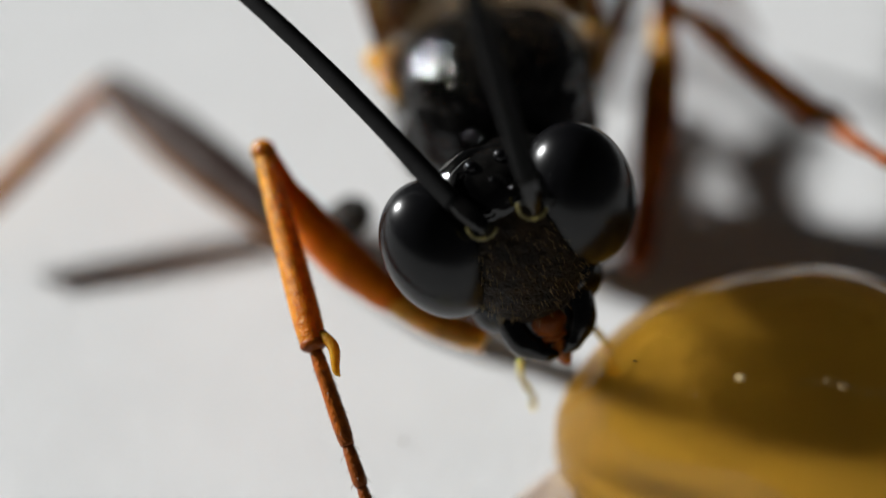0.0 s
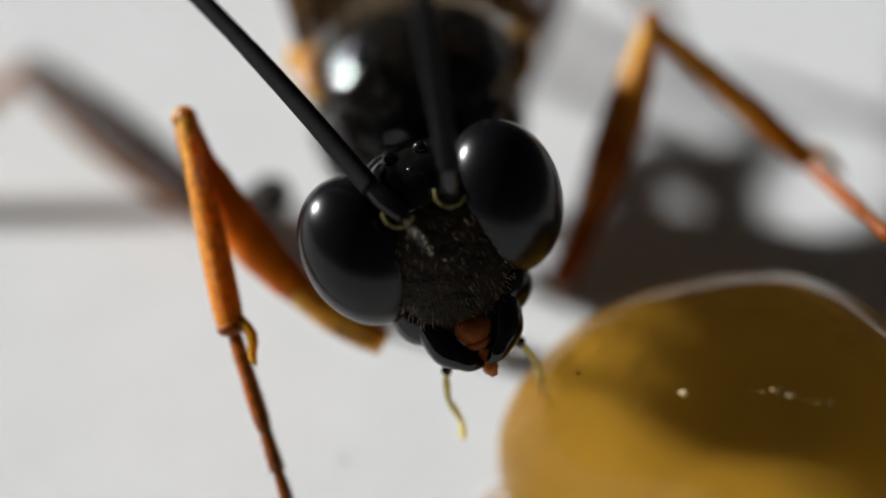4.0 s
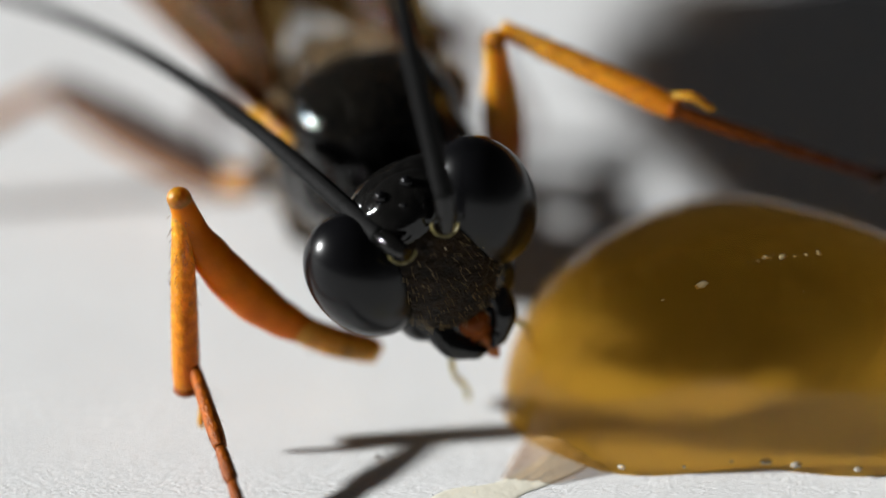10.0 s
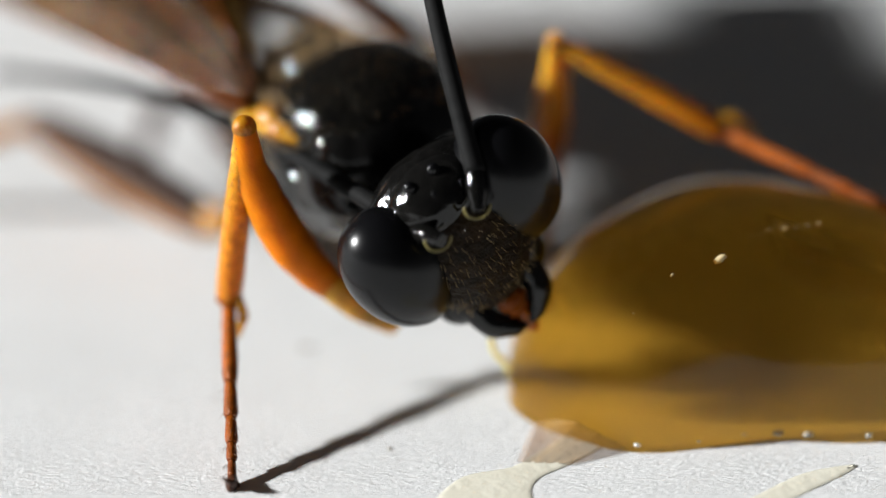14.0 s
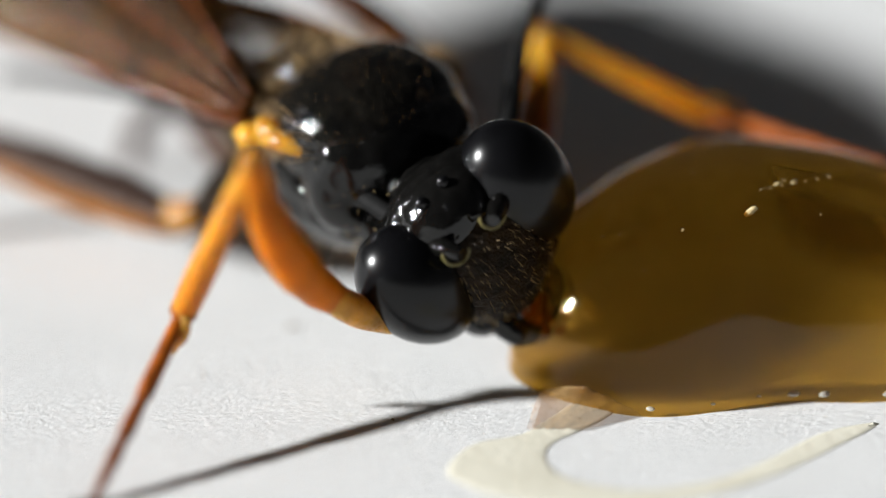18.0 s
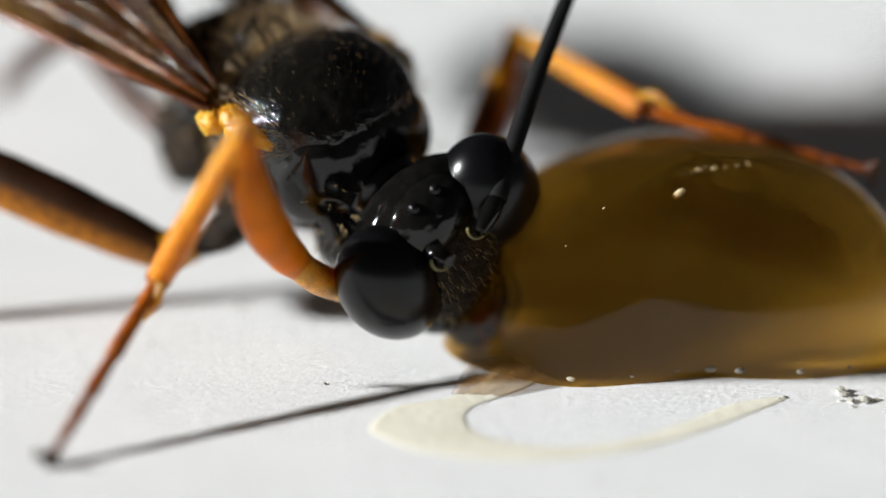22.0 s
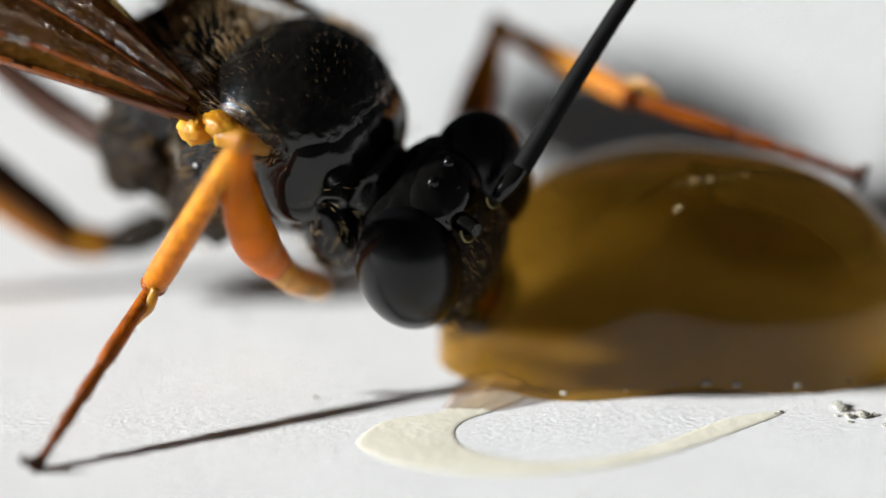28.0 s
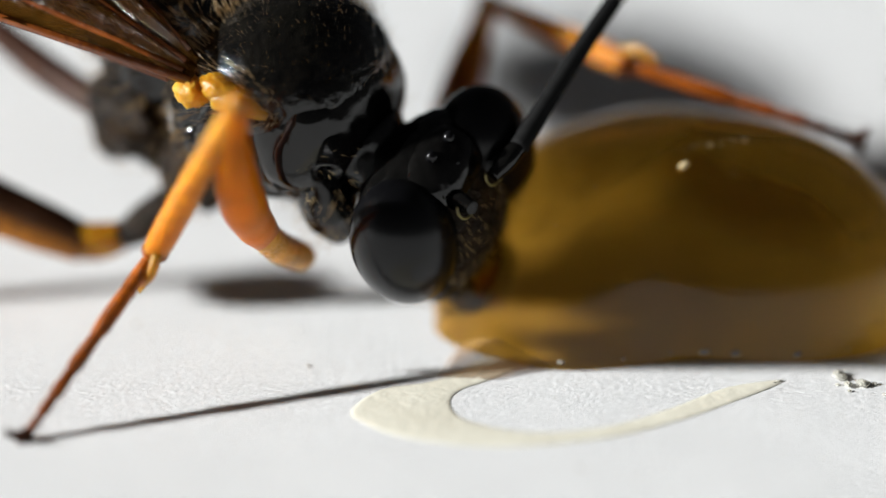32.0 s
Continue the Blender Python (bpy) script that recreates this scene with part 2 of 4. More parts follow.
# ---- mesh helpers (millimetres) ----
def mesh_object(name, bm, mat, parent=None, label="", smooth=True):
    me = bpy.data.meshes.new(name)
    bmesh.ops.scale(bm, vec=(MM, MM, MM), verts=bm.verts)
    bm.normal_update()
    for f in bm.faces:
        f.smooth = smooth and len(f.verts) <= 4
    bm.to_mesh(me)
    bm.free()
    me.materials.append(mat)
    ob = new(name, me)
    if parent:
        ob.parent = parent
    if label:
        ob["label"] = label
    return ob


def part(name, bm, mat, parent, label=""):
    return mesh_object(name, bm, mat, parent, label)


def blob(centre, radii, turn=(0, 0, 0), rough=0.0, freq=2.0, power=1.0, u=28, v=18, bm=None):
    bm = bm or bmesh.new()
    made = bmesh.ops.create_uvsphere(bm, u_segments=u, v_segments=v, radius=1)["verts"]
    m = pose(*centre, *turn)
    for w in made:
        p = w.co.copy()
        if power != 1.0:
            p = Vector([math.copysign(abs(c) ** power, c) for c in p])
        k = 1 + rough * noise.noise(p * freq + Vector(centre))
        w.co = m @ Vector((p.x * radii[0] * k, p.y * radii[1] * k, p.z * radii[2] * k))
    return bm


def tube(points, radii, sides=12, flat=1.0, bm=None, side_axis=(1, 0.03, 0.02)):
    """A tapered tube along points. flat: width across side_axis over the other width."""
    bm = bm or bmesh.new()
    pts = [Vector(p) for p in points]
    rings = []
    ax = Vector(side_axis)
    for i, p in enumerate(pts):
        d = (pts[min(i + 1, len(pts) - 1)] - pts[max(i - 1, 0)]).normalized()
        a = (ax - d * ax.dot(d)).normalized()
        b = d.cross(a)
        rings.append([bm.verts.new(p + (a * math.cos(q) * flat + b * math.sin(q)) * radii[i])
                      for q in [2 * math.pi * k / sides for k in range(sides)]])
    for r, s in zip(rings, rings[1:]):
        for k in range(sides):
            bm.faces.new((r[k], r[(k + 1) % sides], s[(k + 1) % sides], s[k]))
    bm.faces.new(rings[0][::-1])
    bm.faces.new(rings[-1])
    return bm


def smooth_tube(points, radii, steps=8, **kw):
    """A tube through points with the curve and the radii eased between them."""
    n = len(points)
    out, rad = [], []
    for i in range(n - 1):
        p0, p1, p2, p3 = (Vector(points[max(0, min(n - 1, j))]) for j in (i - 1, i, i + 1, i + 2))
        for k in range(steps):
            t = k / steps
            out.append(0.5 * (2 * p1 + (p2 - p0) * t + (2 * p0 - 5 * p1 + 4 * p2 - p3) * t * t + (3 * p1 - p0 - 3 * p2 + p3) * t ** 3))
            e = t * t * (3 - 2 * t)
            rad.append(radii[i] * (1 - e) + radii[i + 1] * e)
    return tube(out + [Vector(points[-1])], rad + [radii[-1]], **kw)


def hairs(bm, roots, length, thick, lean, rng):
    """Fine tapered hairs: three-sided spikes from (point, normal)."""
    for p, n in roots:
        d = (n + lean + Vector([rng.uniform(-0.35, 0.35) for _ in range(3)])).normalized()
        l = length * rng.uniform(0.6, 1.3)
        a = d.orthogonal().normalized() * thick
        b = d.cross(a)
        mid = p + d * l * 0.55 + lean * l * 0.06
        base = [bm.verts.new(p + a * math.cos(q) + b * math.sin(q)) for q in (0, 2.09, 4.19)]
        half = [bm.verts.new(mid + (a * math.cos(q) + b * math.sin(q)) * 0.7) for q in (0, 2.09, 4.19)]
        end = bm.verts.new(p + d * l + lean * l * 0.25)
        for k in range(3):
            bm.faces.new((base[k], base[(k + 1) % 3], half[(k + 1) % 3], half[k]))
            bm.faces.new((half[k], half[(k + 1) % 3], end))


# ---- the paper ----
bm = bmesh.new()
bmesh.ops.create_grid(bm, x_segments=2, y_segments=2, size=75)
tagged(mesh_object("ground", bm, PAPER), "matt white sheet of fibrous paper, strewn with specks", "paper", kind="structure")


# ---- the honey ----
DROP_MID = Vector((-0.527, -0.045))
DROP_HIGH = 1.796
TAIL = 3.87


def drop_radius(a):
    """Footprint of the drop by angle, in millimetres: longest towards its far end, flatter in front and behind."""
    return 1.953 + 0.351 * math.cos(2 * a) + 0.059 * math.sin(2 * a) + 0.125 * math.cos(3 * a) - 0.147 * math.sin(3 * a)


def drop_point(a, f):
    """The drop's skin at an angle and at a share f of the way from foot to crown, with a thin foot drawn out to its tail."""
    q = f * math.pi / 2
    face = math.atan2(math.sin(a - 5.0), math.cos(a - 5.0))
    up, k = math.sin(q) ** 1.10, math.cos(q) ** (0.707 + 0.34 * math.exp(-(face / 0.75) ** 2))
    h = DROP_HIGH * up
    d = math.atan2(math.sin(a - TAIL), math.cos(a - TAIL))
    tail = math.exp(-(d / 0.30) ** 2)
    side = math.exp(-((d + 0.62) / 0.30) ** 2)
    r = drop_radius(a) * k + 0.03 * math.exp(-h / 0.04) - (tail * 0.16 + side * 0.26) * math.exp(-h / 0.6)
    wob = 1 + 0.012 * noise.noise(Vector((math.cos(a), math.sin(a), h)) * 1.3)
    return Vector((DROP_MID.x + r * wob * math.cos(a) + 0.179 * up, DROP_MID.y + r * wob * math.sin(a) - 0.189 * up, 0.004 + h))


def honey_drop():
    bm = bmesh.new()
    n, rows = 120, 56
    rings = [[bm.verts.new(drop_point(2 * math.pi * i / n, (j / rows) ** 1.15)) for i in range(n)] for j in range(rows)]
    for r, s in zip(rings, rings[1:]):
        for i in range(n):
            bm.faces.new((r[i], r[(i + 1) % n], s[(i + 1) % n], s[i]))
    top = bm.verts.new((DROP_MID.x + 0.179, DROP_MID.y - 0.189, 0.004 + DROP_HIGH))
    for i in range(n):
        bm.faces.new((rings[-1][i], rings[-1][(i + 1) % n], top))
    for v in rings[0]:
        v.co.z = -0.02
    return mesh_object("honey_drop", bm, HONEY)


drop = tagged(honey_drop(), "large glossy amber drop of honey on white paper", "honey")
rng = random.Random(5)


def speck(p, size, name="speck", label="pale dust flake stuck to the honey"):
    """A thin crumpled flake at a point of the drop's skin; p is where its own origin lies."""
    bm = blob((0, 0, 0), (size, size * 0.5, size * 0.28), (rng.uniform(0, 60), rng.uniform(0, 60), rng.uniform(0, 180)), 0.6, 3, u=10, v=7)
    ob = part(name, bm, DUST_PALE, drop, label)
    ob.location = p * MM
    return ob


flake = speck(drop_point(4.15, 0.754), 0.085, "dust_flake", "large crumpled dust flake drifting on the honey")
for a, f, size in ((4.06, 0.655, 0.020), (4.94, 0.808, 0.034), (5.05, 0.80, 0.020), (5.15, 0.83, 0.022), (5.30, 0.825, 0.042), (5.45, 0.835, 0.018), (5.77, 0.858, 0.036),
                   (5.62, 0.85, 0.016), (4.80, 0.79, 0.018), (4.70, 0.80, 0.014), (4.60, 0.795, 0.016), (3.53, 0.883, 0.016), (5.31, 0.671, 0.018), (3.67, 0.575, 0.022),
                   (3.75, 0.60, 0.014), (4.3, 0.62, 0.013), (4.0, 0.5, 0.016)):
    speck(drop_point(a, f), size)
for k in range(7):
    a = 4.25 + k * 0.24 + rng.uniform(-0.05, 0.05)
    p = drop_point(a, 0.03) + Vector((0, 0, 0.01))
    r = rng.uniform(0.015, 0.04)
    part("bubble", blob(p, (r * 1.6, r, r * 0.8), (0, 0, math.degrees(a) + 90), 0.2, 3, u=12, v=8), CRUMB, drop, "tiny air bubble along the foot of the drop")


def neck_film():
    """A low thin film of honey drawn out in strands from the foot of the drop to the smear."""
    bm = bmesh.new()
    nu, nv = 28, 18
    rows = []
    for j in range(nv + 1):
        v = j / nv
        row = []
        for i in range(nu + 1):
            u = i / nu
            top = drop_point(3.74 + 0.46 * u, 0.09 - 0.09 * abs(u - 0.45))
            out = Vector((top.x - DROP_MID.x, top.y - DROP_MID.y, 0)).normalized()
            foot = Vector((-2.46, -1.97, 0.0)).lerp(Vector((-1.97, -1.99, 0.0)), u)
            p = (top + out * 0.015).lerp(foot, v ** 0.85)
            p.z = 0.014 + top.z * (1 - v) ** 1.7 * math.sin(math.pi * u) ** 0.5
            p.z += 0.006 * math.sin(u * 30 + 3 * v + 2 * noise.noise(Vector((u * 4, v, 0))))
            row.append(bm.verts.new(p))
        rows.append(row)
    for r, q in zip(rows, rows[1:]):
        for i in range(nu):
            bm.faces.new((r[i], r[i + 1], q[i + 1], q[i]))
    bmesh.ops.solidify(bm, geom=bm.faces[:], thickness=0.012)
    bmesh.ops.recalc_face_normals(bm, faces=bm.faces)
    return part("neck", bm, FILM, drop, "thin streaky neck of honey drawn down to the smear")


neck_film()


def outline_slab(points, high, edge, steps=5):
    """A thin poured slab with a rounded rim, from a closed outline."""
    n = len(points)
    ring = []
    for i in range(n):
        p0, p1, p2, p3 = (Vector(points[(i + k) % n]) for k in (-1, 0, 1, 2))
        for k in range(steps):
            t = k / steps
            ring.append(0.5 * (2 * p1 + (p2 - p0) * t + (2 * p0 - 5 * p1 + 4 * p2 - p3) * t * t + (3 * p1 - p0 - 3 * p2 + p3) * t ** 3))
    m = len(ring)
    bm = bmesh.new()
    rows = []
    for inset, z in ((0.0, 0.003), (edge * 0.15, high * 0.55), (edge * 0.5, high * 0.9), (edge, high)):
        row = []
        for i, p in enumerate(ring):
            d = ring[(i + 1) % m] - ring[i - 1]
            nrm = Vector((d.y, -d.x)).normalized()
            row.append(bm.verts.new((*(p + nrm * inset), z * (1 + 0.35 * noise.noise(Vector((*p, 0)) * 2.2)))))
        rows.append(row)
    for r, s in zip(rows, rows[1:]):
        for i in range(m):
            bm.faces.new((r[i], r[(i + 1) % m], s[(i + 1) % m], s[i]))
    f = bm.faces.new(rows[-1])
    f.normal_update()
    bmesh.ops.triangulate(bm, faces=[f])
    bmesh.ops.recalc_face_normals(bm, faces=bm.faces)
    return bm


SMEAR = [(-3.14, -2.66), (-2.92, -2.23), (-2.50, -2.04), (-2.24, -1.74), (-2.0, -1.48), (-1.70, -1.62), (-1.99, -1.97), (-2.24, -2.2),
         (-2.31, -2.47), (-2.15, -2.79), (-1.6, -2.98), (-0.98, -2.83), (-0.48, -2.48), (0.04, -2.01), (0.51, -1.82), (0.48, -1.93),
         (0.11, -2.27), (-0.4, -2.7), (-1.03, -3.07), (-1.88, -3.27), (-2.63, -3.15), (-3.0, -2.9)]
smear = tagged(mesh_object("honey_smear", outline_slab(SMEAR[::-1], 0.010, -0.045), RESIDUE), "cream film of dried honey trailing from the drop over the paper", "honey smear")


def lump(name, x, y, size, mat, label, cat, group, seed, rough=0.5):
    bm = blob((0, 0, size * 0.42), (size, size * 0.75, size * 0.5), (0, 0, seed * 50), rough, 2.5, u=9, v=7)
    ob = tagged(mesh_object(name, bm, mat, smooth=False), label, cat, group)
    ob.location = (x * MM, y * MM, 0.0)


rng = random.Random(11)
for k in range(9):
    lump("crumb", 1.0 + rng.uniform(0, 0.5), -2.12 + rng.uniform(0, 0.42), rng.uniform(0.02, 0.06), CRUMB, "clear sugar crumb glinting on the paper", "crumb", "sugar crumbs", k)
for k, (x, y, s) in enumerate(((-4.58, 0.0, 0.035), (-4.5, 0.02, 0.02), (-3.6, -1.8, 0.02), (-5.3, -1.0, 0.018), (-1.2, -3.6, 0.015))):
    lump("grit", x, y, s, DUST, "tiny dark grain of grit on the paper", "grit", "grit on the paper", k)


# ---- the wasp ----
wasp = tagged(new("wasp"), "black ichneumon wasp with orange legs drinking at a honey drop", "wasp")
wasp.empty_display_size = MM


def pitted(bm, depth, freq):
    """Small pits and dents over a whole surface."""
    bm.normal_update()
    for v in bm.verts:
        n = noise.noise(v.co * freq)
        v.co += v.normal * depth * (n if n > -0.1 else 2 * n)
    return bm


def carved(bm, lines, depth, width):
    """Press grooves along straight lines (two ends each) into a surface."""
    bm.normal_update()
    for v in bm.verts:
        for a, b in lines:
            a, b = Vector(a), Vector(b)
            t = max(0.0, min(1.0, (v.co - a).dot(b - a) / (b - a).length_squared))
            gap = (v.co - a.lerp(b, t)).length
            v.co -= v.normal * depth * math.exp(-(gap / width) ** 2)
    return bm


collar = carved(blob((0, -0.50, -0.06), (0.90, 0.60, 0.80), rough=0.05, u=72, v=48),
                [((s * 0.80, -0.30, 0.30), (s * 0.55, -1.0, -0.30)) for s in (-1, 1)] + [((s * 0.86, -0.20, -0.05), (s * 0.62, -0.85, -0.65)) for s in (-1, 1)], 0.07, 0.06)
part("pronotum", pitted(collar, 0.007, 9), BLACK, wasp, "black collar with an oblique groove")
part("neck", smooth_tube([(0, -1.0, -0.25), (0, -1.30, -0.34), (0, -1.55, -0.38)], [0.42, 0.27, 0.22]), BLACK, wasp)
back = carved(blob((0, -0.16, 0.26), (0.92, 0.84, 0.64), rough=0.03, u=140, v=90),
              [((s * 0.42, -0.75, 0.62), (s * 0.16, 0.25, 0.90)) for s in (-1, 1)] + [((s * 0.72, -0.5, 0.42), (s * 0.70, 0.5, 0.50)) for s in (-1, 1)], 0.025, 0.05)
part("mesoscutum", pitted(back, 0.006, 15), BLACK_ROUGH, wasp, "glossy black pitted back plate")
flank = carved(blob((0, -0.02, -0.22), (0.96, 0.98, 0.78), rough=0.05, freq=2.2, u=96, v=60),
               [((s * 0.88, -0.45, 0.15), (s * 0.70, 0.15, -0.70)) for s in (-1, 1)] + [((s * 0.90, 0.25, 0.15), (s * 0.75, 0.60, -0.60)) for s in (-1, 1)]
               + [((s * 0.88, -0.30, -0.25), (s * 0.86, 0.30, -0.20)) for s in (-1, 1)], 0.08, 0.07)
part("side_plate", pitted(flank, 0.006, 12), BLACK, wasp, "black flank divided by seams")
part("breast_plate", pitted(blob((0, -0.45, -0.58), (0.58, 0.62, 0.42), rough=0.06, u=48, v=32), 0.008, 9), BLACK, wasp)
part("scutellum", pitted(blob((0, 0.72, 0.50), (0.42, 0.36, 0.30), rough=0.05, u=48, v=32), 0.014, 11), BLACK_ROUGH, wasp)
part("hind_plate", pitted(blob((0, 1.22, -0.05), (0.70, 0.66, 0.62), rough=0.14, freq=3, u=64, v=44), 0.025, 7), BLACK_ROUGH, wasp, "rough black hairy hind thorax")
abdomen = part("abdomen", smooth_tube([(0, 1.7, -0.2), (0, 2.4, -0.05), (0, 3.4, 0.0), (0, 4.4, 0.05)], [0.17, 0.12, 0.13, 0.30]), BROWN, wasp)
for i in range(8):
    y = 4.5 + i * 0.74
    w = 0.38 + 0.42 * math.sin((i + 0.5) * 0.38)
    part("abdomen_segment", blob((0, y, 0.06 + 0.005 * i * i), (w, 0.60, w * 0.95), rough=0.02), ABDOMEN, abdomen)
for s in (-1, 1):
    part("fore_hip", pitted(blob((s * 0.40, -0.84, -0.68), (0.25, 0.27, 0.46), (-12, s * 8, 0), 0.12, 2.4, u=40, v=28), 0.012, 9), BLACK, wasp)
    part("middle_hip", pitted(blob((s * 0.52, 0.48, -0.86), (0.29, 0.36, 0.44), (20, 0, 0), 0.35, 2.4, u=48, v=32), 0.03, 7), FACE, wasp)
    part("hind_hip", pitted(blob((s * 0.48, 1.30, -0.72), (0.30, 0.46, 0.42), (30, 0, 0), 0.35, 2.4, u=48, v=32), 0.03, 7), FACE, wasp)
    part("wing_cap", blob((s * 0.90, 0.02, 0.42), (0.13, 0.20, 0.12), (0, s * 25, 0), 0.15, 4), AMBER, wasp, "amber scale over the wing root")
    part("wing_root", blob((s * 0.98, 0.24, 0.34), (0.15, 0.17, 0.12), (0, 0, s * 20), 0.3, 5), YELLOW, wasp)
    part("shoulder_lobe", smooth_tube([(s * 0.80, -0.42, 0.30), (s * 0.92, -0.22, 0.38), (s * 0.97, 0.0, 0.36)], [0.07, 0.10, 0.09]), AMBER, wasp)
    # hind legs reach back under the wings
    hind = part("hind_leg", smooth_tube([(s * 0.45, 1.45, -0.80), (s * 0.40, 2.4, -0.70), (s * 0.42, 3.3, -0.35)], [0.14, 0.16, 0.11]), BROWN, wasp)
    part("hind_shin", smooth_tube([(s * 0.42, 3.3, -0.35), (s * 0.55, 4.0, -0.9), (s * 0.6, 4.6, -1.6)], [0.10, 0.13, 0.10]), BROWN, wasp)
part("middle_leg", smooth_tube([(0.55, 0.5, -0.9), (1.1, 1.4, -0.6), (1.8, 2.6, 0.0)], [0.13, 0.19, 0.12]), RUST, wasp)
part("middle_shin", smooth_tube([(1.8, 2.6, 0.0), (2.4, 2.9, -0.8), (2.8, 3.0, -1.7)], [0.09, 0.11, 0.08]), RUST, wasp)


def surface_roots(centre, radii, count, keep, rng):
    out = []
    while len(out) < count:
        d = Vector([rng.gauss(0, 1) for _ in range(3)]).normalized()
        if keep(d):
            out.append((Vector([c + r * x for c, r, x in zip(centre, radii, d)]), Vector([x / r for x, r in zip(d, radii)]).normalized()))
    return out


rng = random.Random(3)
bm = bmesh.new()
hairs(bm, surface_roots((0, -0.16, 0.26), (0.92, 0.84, 0.64), 420, lambda d: d.z > -0.1, rng), 0.05, 0.0009, Vector((0, 0.5, 0.1)), rng)
hairs(bm, surface_roots((0, -0.12, 0.24), (0.92, 0.86, 0.64), 700, lambda d: d.z > -0.05 and (d.y > 0.5 or abs(d.x) > 0.82), rng), 0.17, 0.0044, Vector((0, 0.3, 0.2)), rng)
hairs(bm, surface_roots((0, -0.02, -0.22), (0.97, 1.0, 0.80), 420, lambda d: abs(d.x) > 0.4 and d.y > -0.2, rng), 0.11, 0.0030, Vector((0, 0.2, -0.3)), rng)
tagged(part("back_hairs", bm, HAIR, wasp, "short golden hairs"), kind="stuff")
bm = bmesh.new()
hairs(bm, surface_roots((0, 1.22, -0.05), (0.72, 0.68, 0.64), 380, lambda d: True, rng), 0.17, 0.0042, Vector((0, 0.2, 0.1)), rng)
hairs(bm, surface_roots((0, 0.70, 0.46), (0.5, 0.4, 0.34), 220, lambda d: d.z > 0, rng), 0.15, 0.0035, Vector((0, 0.1, 0.3)), rng)
hairs(bm, surface_roots((-0.40, -0.84, -0.68), (0.26, 0.28, 0.47), 150, lambda d: d.z < 0.4, rng), 0.09, 0.0024, Vector((0, 0, -0.3)), rng)
hairs(bm, surface_roots((0, -0.45, -0.58), (0.60, 0.64, 0.44), 160, lambda d: d.z < 0.2, rng), 0.11, 0.0028, Vector((0, 0, -0.3)), rng)
for hip, size in (((-0.52, 0.48, -0.86), (0.34, 0.41, 0.46)), ((-0.48, 1.30, -0.72), (0.37, 0.5, 0.48))):
    hairs(bm, surface_roots(hip, size, 220, lambda d: True, rng), 0.11, 0.002, Vector((0, 0, -0.2)), rng)
tagged(part("body_hairs", bm, HAIR, wasp, "longer tawny hairs"), kind="stuff")


rng = random.Random(17)
bm = bmesh.new()
for k in (-1, 1):
    hairs(bm, surface_roots((k * 0.40, -0.84, -0.68), (0.27, 0.29, 0.48), 90, lambda d: d.z > -0.5, rng), 0.09, 0.0018, Vector((0, -0.3, -0.4)), rng)
    hairs(bm, surface_roots((k * 0.45, -0.80, -0.25), (0.34, 0.30, 0.34), 80, lambda d: d.y < 0.2, rng), 0.08, 0.0018, Vector((0, -0.5, 0)), rng)
tagged(part("bright_bristles", bm, BRISTLE, wasp, "short glinting bristles"), kind="stuff")

# wings: membrane and veins in the plane of the wing, folded back over the body
def wing(name, s, root, turn, length, width, veins):
    edge, rear = [], []
    n = 44
    for i in range(n + 1):
        t = i / n
        y = length * t
        w = width * (math.sin(math.pi * min(1, t * 0.93 + 0.02)) ** 0.6) * (0.35 + 0.65 * t)
        edge.append(Vector((s * 0.22 * math.sin(math.pi * t), y, 0)))
        rear.append(Vector((-s * w, y * 0.985 + 0.02, 0)))
    bm = bmesh.new()
    m = 18
    grid = []

    def ripple(k, p):
        """Pleats along the wing, deepest near the root, with fine wrinkles."""
        pleat = 0.11 * math.sin(k * 17 + p.y * 0.8) * min(1, 0.25 + p.y * 0.6)
        return pleat + 0.05 * noise.noise(p * 0.9) + 0.022 * noise.noise(Vector((k * 30, p.y * 3.5, 0)))

    for a, b in zip(edge, rear):
        row = []
        for k in range(m + 1):
            p = a.lerp(b, k / m)
            p.z = ripple(k / m, p)
            row.append(bm.verts.new(p))
        grid.append(row)
    for r, q in zip(grid, grid[1:]):
        for k in range(m):
            bm.faces.new((r[k], r[k + 1], q[k + 1], q[k]))
    bmesh.ops.solidify(bm, geom=bm.faces[:], thickness=0.012)
    ob = part(name, bm, MEMBRANE, wasp, "clear amber-tinted wing")
    ob.matrix_basis = pose(root[0] * MM, root[1] * MM, root[2] * MM, *turn)

    def at(t, k):
        i = min(n - 1, int(t * n))
        f = t * n - i
        a, b = edge[i].lerp(edge[i + 1], f), rear[i].lerp(rear[i + 1], f)
        p = a.lerp(b, k)
        p.z = ripple(k, p) + 0.004
        return p

    for a, b, r0, r1 in veins:
        pts = [at(a[0] + (b[0] - a[0]) * q / 8, a[1] + (b[1] - a[1]) * q / 8) for q in range(9)]
        part("vein", tube(pts, [(r0 + (r1 - r0) * q / 8) * 0.6 for q in range(9)], sides=7), VEIN, ob)
    return ob


